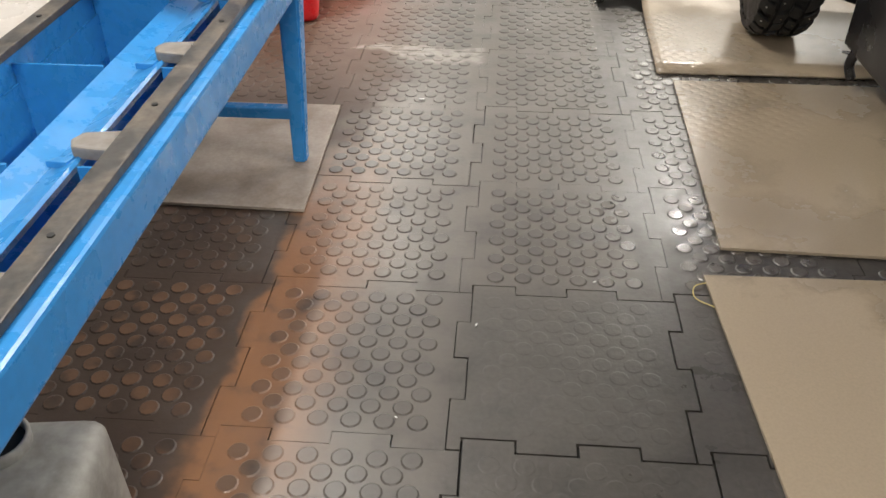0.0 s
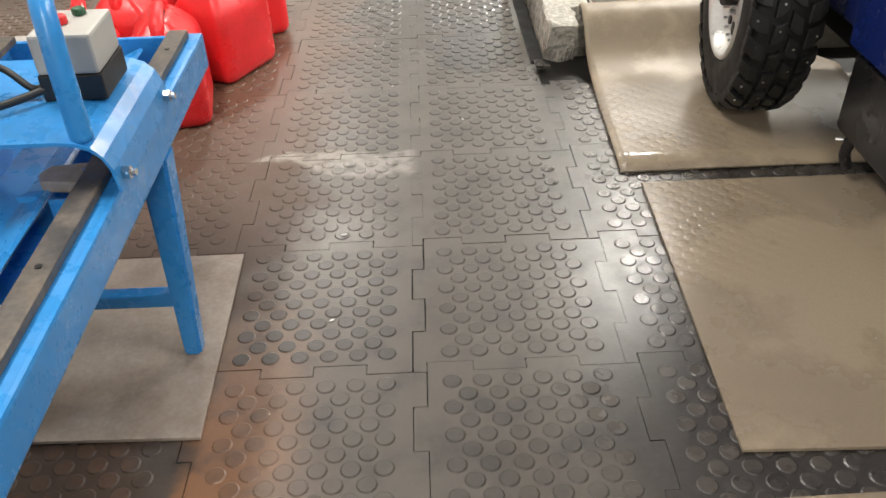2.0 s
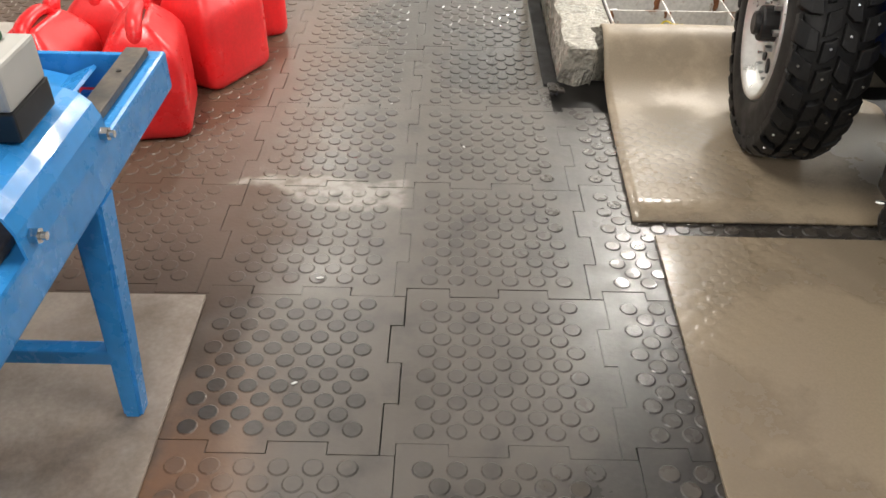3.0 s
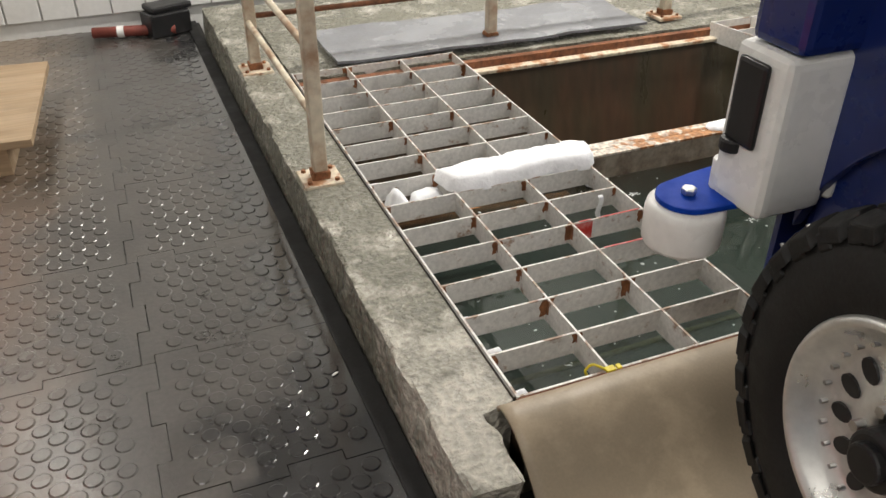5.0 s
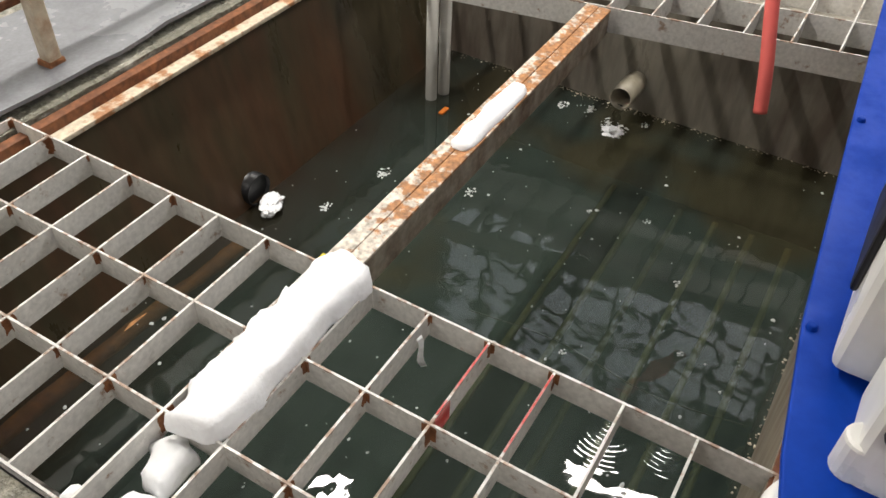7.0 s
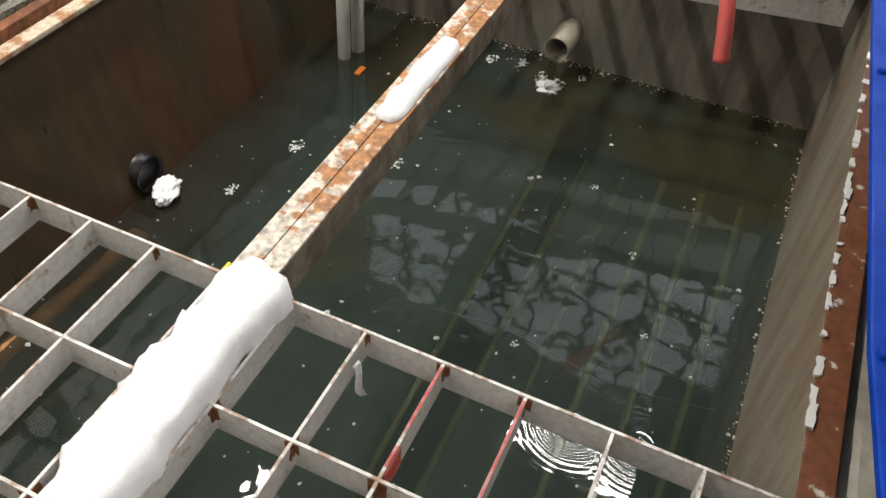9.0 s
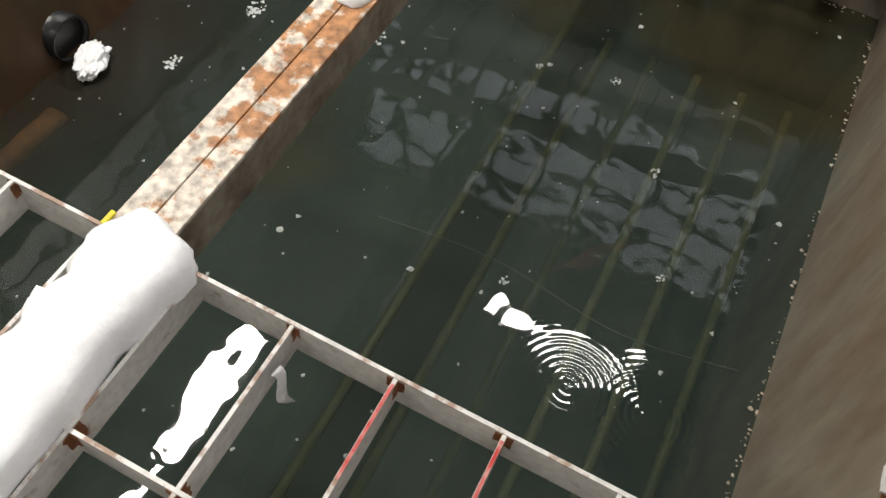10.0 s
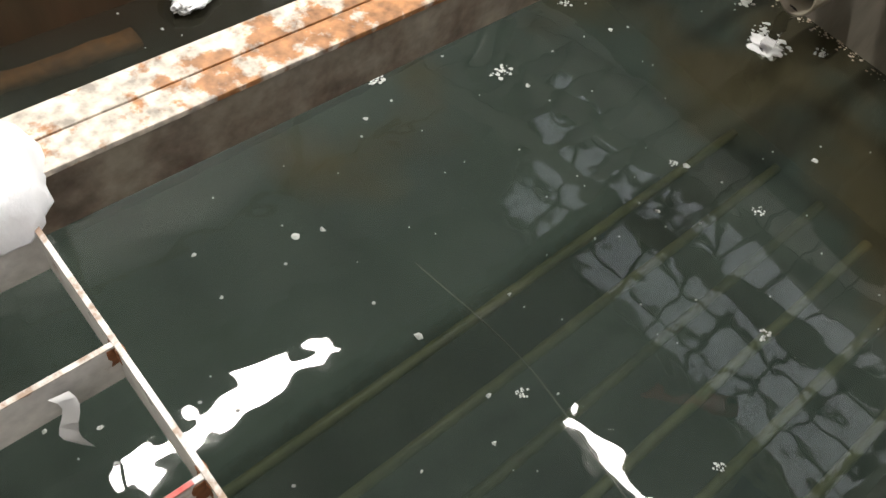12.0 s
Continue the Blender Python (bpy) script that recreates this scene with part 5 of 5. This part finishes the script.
# ---- in and around the tank ----
outlet = base("outlet_pipe", "grey plastic pipe end pouring into the tank", "pipe")
part("pipe", lathe([(0.037, 0.0), (0.042, 0.0), (0.042, 0.16), (0.037, 0.16)], 28, "x", True), PVC, outlet, smooth=True).matrix_basis = pose(3.615, 5.585, -0.165, 0, 4, 0)
part("trickle", rough_up(tube([(3.63, 5.585, -0.205), (3.61, 5.585, -0.225), (3.60, 5.585, -0.307)], 0.014, 10), 0.006, 50), glass_m, outlet, "thin stream of water", smooth=True)
inlet = base("inlet_pipe", "dark pipe end in the tank wall with foam below", "pipe")
part("pipe", lathe([(0.050, 0.0), (0.055, 0.0), (0.055, 0.10), (0.050, 0.10)], 28, "z", True), BLACK, inlet, smooth=True).matrix_basis = pose(2.605, PY1 - 0.048, -0.262, 90, 0, 0)
part("bore", cyl((2.605, 6.430, -0.262), (2.605, 6.424, -0.262), 0.0505, n=24), BLACK, inlet)
froth = bmesh.new()
bmesh.ops.create_icosphere(froth, subdivisions=5, radius=1)
for v in froth.verts:
    d = v.co.copy()
    v.co *= 0.85 + 0.30 * noise.noise(d * 1.7) + 0.16 * noise.noise(d * 4.5) + 0.10 * noise.noise(d * 11)
moved(froth, Matrix.Translation((2.60, 6.362, -0.292)) @ Matrix.Rotation(radians(24), 4, "Z") @ Matrix.Diagonal((0.066, 0.038, 0.024, 1)))
part("jet", froth, SNOW, inlet, "white foaming jet", smooth=True)
# Tube added for the orange streak low on the submerged wall.
streak = base("sunken_bar", "orange tube standing in for a rusty streak under the water", "bar")
part("bar", rough_up(tube([(1.50, 6.385, -0.345), (2.05, 6.365, -0.338), (2.46, 6.35, -0.352)], 0.027, 10, 10), 0.009, 22), ORANGERUST, streak, smooth=True)
spill = bmesh.new()
bmesh.ops.create_icosphere(spill, subdivisions=4, radius=1)
for v in spill.verts:
    d = v.co.copy()
    v.co *= 0.75 + 0.45 * noise.noise(d * 2.1 + Vector((4, 0, 0))) + 0.25 * noise.noise(d * 6)
moved(spill, Matrix.Translation((3.615, 5.59, WATERZ)) @ Matrix.Diagonal((0.045, 0.05, 0.010, 1)))
part("foam", spill, SNOW, outlet, "white foam under the pipe", smooth=True)
for x, y in ((3.44, 6.27), (3.50, 6.25)):
    st = base("standpipe", "pale plastic standpipe down into the tank", "pipe", group="pair of standpipes")
    part("pipe", tube([(x, y, -0.9), (x, y, TOP - 0.03)], 0.022, 14, 2), GREYBOX, st, smooth=True)
    part("coupling", cyl((x, y, TOP - 0.05), (x, y, TOP - 0.01), 0.027, n=16), GREYBOX, st)
hose = base("rubber_hose", "coral red rubber hose hanging over the grating", "hose")
part("hose", tube([(3.56, 5.30, 1.05), (3.42, 5.22, 0.74), (3.31, 5.155, 0.49), (3.225, 5.10, 0.31), (3.19, 5.075, 0.20)], 0.019, 14), CORAL, hose, smooth=True)
part("bore", cyl((3.1895, 5.0745, 0.1985), (3.1905, 5.0755, 0.2005), 0.0145, n=14), BLACK, hose)

for i in range(6):
    y = 4.86 + 0.128 * i
    p = base("heating_pipe", "algae-coated heating pipe under the water", "pipe", group="heating pipes under water")
    part("pipe", tube([(1.5, y, -0.56), (3.5, y + 0.01, -0.56)], 0.012, 8, 2), SLIME, p, smooth=True)
cab = tube([(2.6, 5.62, -0.40), (2.62, 5.35, -0.38), (2.60, 5.05, -0.41), (2.66, 4.80, -0.45)], 0.0016, 6)
thing("sunken_wire", cab, PVC, "thin pale wire in the water", "wire", smooth=True)

random.seed(11)
floats = bmesh.new()
for i in range(230):
    x, y = random.uniform(1.45, 3.72), random.uniform(4.80, 6.48)
    r = random.choice((0.002, 0.002, 0.003, 0.003, 0.004, 0.005, 0.008)) * random.uniform(0.6, 1.2)
    n = random.randint(5, 8)
    ring = [floats.verts.new((x + r * random.uniform(0.5, 1.3) * math.cos(2 * math.pi * k / n), y + r * random.uniform(0.4, 1.2) * math.sin(2 * math.pi * k / n), WATERZ + 0.0012)) for k in range(n)]
    c = floats.verts.new((x, y, WATERZ + 0.0045))
    for k in range(n):
        floats.faces.new((ring[k], ring[(k + 1) % n], c))
thing("ice_flecks", floats, SLUSH, "flecks of ice and foam floating on the water", "ice", kind="stuff")
random.seed(19)
scum = bmesh.new()
for i in range(420):
    side = i % 3
    if side == 0:
        x, y = random.uniform(1.45, 3.76), PY0 + abs(random.gauss(0.0, 0.006)) + 0.001
    elif side == 1:
        x, y = PX1 + 0.028 - abs(random.gauss(0.0, 0.010)), random.uniform(4.80, 6.40)
    else:
        x, y = PX1 + 0.028 - abs(random.gauss(0.0, 0.02)), random.gauss(5.75, 0.30)
    r = random.choice((0.0015, 0.002, 0.003, 0.004)) * random.uniform(0.7, 1.3)
    ring = [scum.verts.new((x + r * random.uniform(0.5, 1.4) * math.cos(2 * math.pi * k / 6), y + r * random.uniform(0.5, 1.4) * math.sin(2 * math.pi * k / 6), WATERZ + 0.0012)) for k in range(6)]
    c = scum.verts.new((x, y, WATERZ + 0.003))
    for k in range(6):
        scum.faces.new((ring[k], ring[(k + 1) % 6], c))
thing("waterline_scum", scum, SCUM, "pale scum along the waterline of the tank walls", "scum", kind="stuff")
random.seed(15)
for x, y, r, s in ((2.95, 6.16, 0.032, 1), (3.12, 6.05, 0.022, 2), (2.70, 6.22, 0.026, 3), (3.02, 5.86, 0.026, 4), (2.78, 5.98, 0.022, 5), (3.70, 5.72, 0.034, 6), (3.63, 5.57, 0.045, 7), (3.66, 5.63, 0.03, 14), (3.68, 5.82, 0.03, 18), (3.72, 5.50, 0.022, 19), (2.90, 6.02, 0.02, 15), (3.30, 5.95, 0.018, 16), (3.15, 5.48, 0.014, 17),
                   (2.55, 5.30, 0.014, 8), (2.98, 5.12, 0.016, 9), (2.72, 5.02, 0.014, 10), (3.20, 5.30, 0.016, 11), (1.90, 5.36, 0.016, 12), (1.70, 5.22, 0.018, 13)):
    bits = bmesh.new()
    for q in range(int(9 + r * 620)):                        # a lacy clump of small flakes
        ang, far = random.uniform(0, 2 * math.pi), r * random.random() ** 0.7
        cx, cy, size = x + far * math.cos(ang), y + 0.7 * far * math.sin(ang), r * random.uniform(0.06, 0.22)
        rim = [bits.verts.new((cx + size * random.uniform(0.5, 1.3) * math.cos(2 * math.pi * k / 7), cy + size * random.uniform(0.5, 1.3) * math.sin(2 * math.pi * k / 7), WATERZ + 0.0012)) for k in range(7)]
        top = bits.verts.new((cx, cy, WATERZ + 0.002 + size * 0.3))
        for k in range(7):
            bits.faces.new((rim[k], rim[(k + 1) % 7], top))
    thing("ice_floe", bits, SLUSH, "small floating clump of slushy ice", "ice", "slush clumps", smooth=True)
thing("orange_scrap", box(3.36, 3.41, 6.17, 6.19, WATERZ + 0.001, WATERZ + 0.008, 0.002), ORANGE, "orange plastic scrap floating on the water", "scrap")

strip = base("plastic_strip", "clear plastic strip hanging from a grating bar", "strip")
film = bmesh.new()
left, right = [], []
for k in range(9):
    z = TOP - 0.012 - 0.010 * k
    sway = 0.006 * math.sin(k * 0.9)
    left.append(film.verts.new((1.968 + sway, 5.413 - 0.0012 * k, z)))
    right.append(film.verts.new((1.984 + 0.7 * sway - 0.0008 * k, 5.411 - 0.002 * k, z - 0.001 * (k % 2))))
for k in range(8):
    film.faces.new((left[k], right[k], right[k + 1], left[k + 1]))
bmesh.ops.solidify(film, geom=film.faces[:], thickness=0.0012)
part("film", film, PLASTICBAG, strip, smooth=True)
rib = base("yellow_tie", "yellow tape tied round the grating bar", "tape")
part("band", join(box(1.585, 1.607, 4.742, 4.758, TOP - 0.02, TOP + 0.004, 0.002), box(1.612, 1.622, 4.743, 4.757, TOP - 0.02, TOP + 0.004, 0.002)), YELLOW, rib)
part("end", tube([(1.585, 4.75, TOP + 0.003), (1.566, 4.768, TOP + 0.008), (1.552, 4.772, TOP - 0.006), (1.556, 4.768, TOP - 0.02)], 0.0028, 6), YELLOW, rib)
tie = base("yellow_tie", "short yellow tape end on the grating", "tape")
part("end", box(2.030, 2.052, 5.686, 5.693, TOP + 0.001, TOP + 0.006, 0.002), YELLOW, tie)
thing("frayed_thread", tube([(1.315, 2.53, 0.010), (1.275, 2.515, 0.006), (1.27, 2.47, 0.004), (1.31, 2.44, 0.003), (1.325, 2.42, 0.006)], 0.0017, 6), THREAD, "frayed yellow thread at the sheet corner", "thread", smooth=True)

random.seed(31)
for x, y, r in ((0.47, 3.55, 0.012), (0.46, 3.17, 0.008), (0.72, 2.33, 0.006), (0.86, 4.25, 0.008), (1.13, 5.32, 0.010), (0.60, 4.55, 0.006), (1.02, 2.52, 0.006), (0.56, 2.02, 0.005)):
    chip = bmesh.new()
    bmesh.ops.create_icosphere(chip, subdivisions=2, radius=r * 0.6)
    for v in chip.verts:
        v.co *= 1 + 0.5 * noise.noise(v.co * 120 + Vector((x, y, 0)))
        v.co.z = v.co.z * 0.35 + r * 0.3
    moved(chip, pose(x, y, 0.0005, 0, 0, random.uniform(0, 180)) @ Matrix.Diagonal((1.6, 0.7, 1, 1)))
    thing("paint_chip", chip, WHITEPAINT, "tiny pale chip lying on the rubber floor", "debris", "pale chips on the floor", smooth=True)

# far wall panels and pipe
ribs = base("wall_cladding", "white ribbed wall panels", "cladding", kind="structure")
for i in range(32):
    x = RX0 + 0.10 + 0.155 * i
    part("panel", box(x, x + 0.148, RY1 - 0.022, RY1 - 0.002, FLOORZ + 0.08, 1.38, 0.003), WALL, ribs)
low = base("wall_pipe", "dark red pipe along the foot of the wall", "pipe")
part("pipe", tube([(0.71, RY1 - 0.12, FLOORZ + 0.028), (1.08, RY1 - 0.19, FLOORZ + 0.028)], 0.025, 14, 2), BRICKRED, low, smooth=True)
part("clip", cyl((0.82, RY1 - 0.141, FLOORZ + 0.028), (0.85, RY1 - 0.147, FLOORZ + 0.028), 0.028, n=16), WHITE, low)


tagged(link_mesh("trim", box(1.166, 1.221, 4.72, 8.48, -0.013, 0.006, 0.003), RUBBER), "black rubber strip along the kerb", "edge strip", kind="structure")
# Two black boxes stand in for dark clutter of unknown kind.
crate = base("black_crate", "dark clutter by the wall, put in as two black boxes", "crate", pose(1.045, 7.80, FLOORZ, 0, 0, 20))
part("box", box(-0.10, 0.10, -0.06, 0.06, 0.001, 0.11, 0.01), BLACK, crate)
part("lid", box(-0.08, 0.12, -0.05, 0.07, 0.111, 0.14, 0.01), BLACK, crate)

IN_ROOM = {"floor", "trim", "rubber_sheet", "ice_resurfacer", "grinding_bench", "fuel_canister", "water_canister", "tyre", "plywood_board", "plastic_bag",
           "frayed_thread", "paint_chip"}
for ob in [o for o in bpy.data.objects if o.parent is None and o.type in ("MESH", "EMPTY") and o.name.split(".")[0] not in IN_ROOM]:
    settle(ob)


# ---- interlocking floor tiles ----
T, A = 0.515, 0.0165
TX, TY = 0.172, 1.957
BX, BY = [1, -1, 1, -1], [-1, 1, -1, 1]


def tile_mesh(studs=0.0027, gap=0.0015):
    pts = []
    def wave_x(k):
        return A * BX[k]
    def wave_y(k):
        return A * BY[k]
    seg = T / 4
    pts += [(wave_y(0), wave_x(3), 0, 1), (-wave_y(0), wave_x(3), 0, 1)]
    for k in range(4):                     # lower edge
        a = k * seg + (-wave_y(0) if k == 0 else 0)
        b = (k + 1) * seg + (wave_y(0) if k == 3 else 0)
        pts += [(a, wave_x(k), 0, 1), (b, wave_x(k), 0, 1)]
    for k in range(4):                     # far side edge
        a = k * seg + (wave_x(3) if k == 0 else 0)
        b = (k + 1) * seg + (wave_x(3) if k == 3 else 0)
        pts += [(T + wave_y(k), a, -1, 0), (T + wave_y(k), b, -1, 0)]
    for k in range(3, -1, -1):             # upper edge
        a = (k + 1) * seg + (wave_y(3) if k == 3 else 0)
        b = k * seg + (wave_y(3) if k == 0 else 0)
        pts += [(a, T + wave_x(k), 0, -1), (b, T + wave_x(k), 0, -1)]
    for k in range(3, -1, -1):             # near side edge
        a = (k + 1) * seg + (wave_x(0) if k == 3 else 0)
        b = k * seg + (wave_x(3) if k == 0 else 0)
        pts += [(wave_y(k), a, 1, 0), (wave_y(k), b, 1, 0)]
    raw = []
    for x, y, nx, ny in pts:
        if not raw or abs(raw[-1][0] - x) + abs(raw[-1][1] - y) > 1e-5:
            raw.append((x, y))
    if abs(raw[0][0] - raw[-1][0]) + abs(raw[0][1] - raw[-1][1]) < 1e-5:
        raw.pop()
    raw = [p for k, p in enumerate(raw) if abs((p[0] - raw[k - 1][0]) * (raw[(k + 1) % len(raw)][1] - p[1]) - (p[1] - raw[k - 1][1]) * (raw[(k + 1) % len(raw)][0] - p[0])) > 1e-9]
    line = []
    for k, (x, y) in enumerate(raw):
        px, py = raw[k - 1]
        qx, qy = raw[(k + 1) % len(raw)]
        dx, dy = 0.0, 0.0
        for ux, uy in ((x - px, y - py), (qx - x, qy - y)):
            size = math.hypot(ux, uy)
            dx, dy = dx - uy / size * gap, dy + ux / size * gap
        line.append((x + dx, y + dy))
    bm = bmesh.new()
    hi = [bm.verts.new((x, y, 0)) for x, y in line]
    lo = [bm.verts.new((x, y, -0.0135)) for x, y in line]
    bm.faces.new(hi)
    for i in range(len(hi)):
        bm.faces.new((lo[i], lo[(i + 1) % len(lo)], hi[(i + 1) % len(hi)], hi[i]))
    bmesh.ops.recalc_face_normals(bm, faces=bm.faces)
    if studs:
        for j in range(11):
            cnt = 6 if j % 2 == 0 else 5
            for i in range(cnt):
                x = 0.075 + 0.072 * i + (0.036 if cnt == 5 else 0)
                y = 0.052 + 0.0412 * j
                ring0, ring1 = [], []
                for q in range(12):
                    a = 2 * math.pi * q / 12
                    ring0.append(bm.verts.new((x + 0.0236 * math.cos(a), y + 0.0236 * math.sin(a), 0.0002)))
                    ring1.append(bm.verts.new((x + 0.0198 * math.cos(a), y + 0.0198 * math.sin(a), studs)))
                bm.faces.new(ring1)
                for q in range(12):
                    bm.faces.new((ring0[q], ring0[(q + 1) % 12], ring1[(q + 1) % 12], ring1[q]))
    me = bpy.data.meshes.new("floor_tile")
    bm.to_mesh(me)
    bm.free()
    me.materials.append(FLOOR)
    return me


tiles = base("rubber_flooring", "black studded interlocking rubber floor tiles, muddy and damp", "flooring", kind="structure")
tiles_tight, worn_tile = [tile_mesh(gap=0.0005), tile_mesh(gap=0.0009), tile_mesh()], tile_mesh(0.0006, 0.0026)
tab = prism([(-0.028, -0.022), (0.030, -0.022), (0.030, 0.004), (0.012, 0.006), (0.012, 0.030), (-0.028, 0.028)], 0.0, 0.012, 0.0015)
part("lifted_tab", moved(tab, pose(1.205, 4.662, 0.012, 8, 6, 4)), FLOOR, tiles, "lifted corner tab of a floor tile")
random.seed(21)
for i in range(-6, 5):
    for j in range(-3, 13):
        x, y = TX + T * i, TY + T * j
        if x > 1.1 and y + T > 4.75:
            continue
        ob = new("floor_tile", worn_tile if j < 1 and i > 0 else tiles_tight[(i * 5 + j * 7) % 3])
        ob.parent = tiles
        ob.matrix_basis = pose(x + random.uniform(-0.0008, 0.0008), y + random.uniform(-0.0008, 0.0008), random.uniform(-0.0012, 0), 0, 0, random.uniform(-0.12, 0.12))
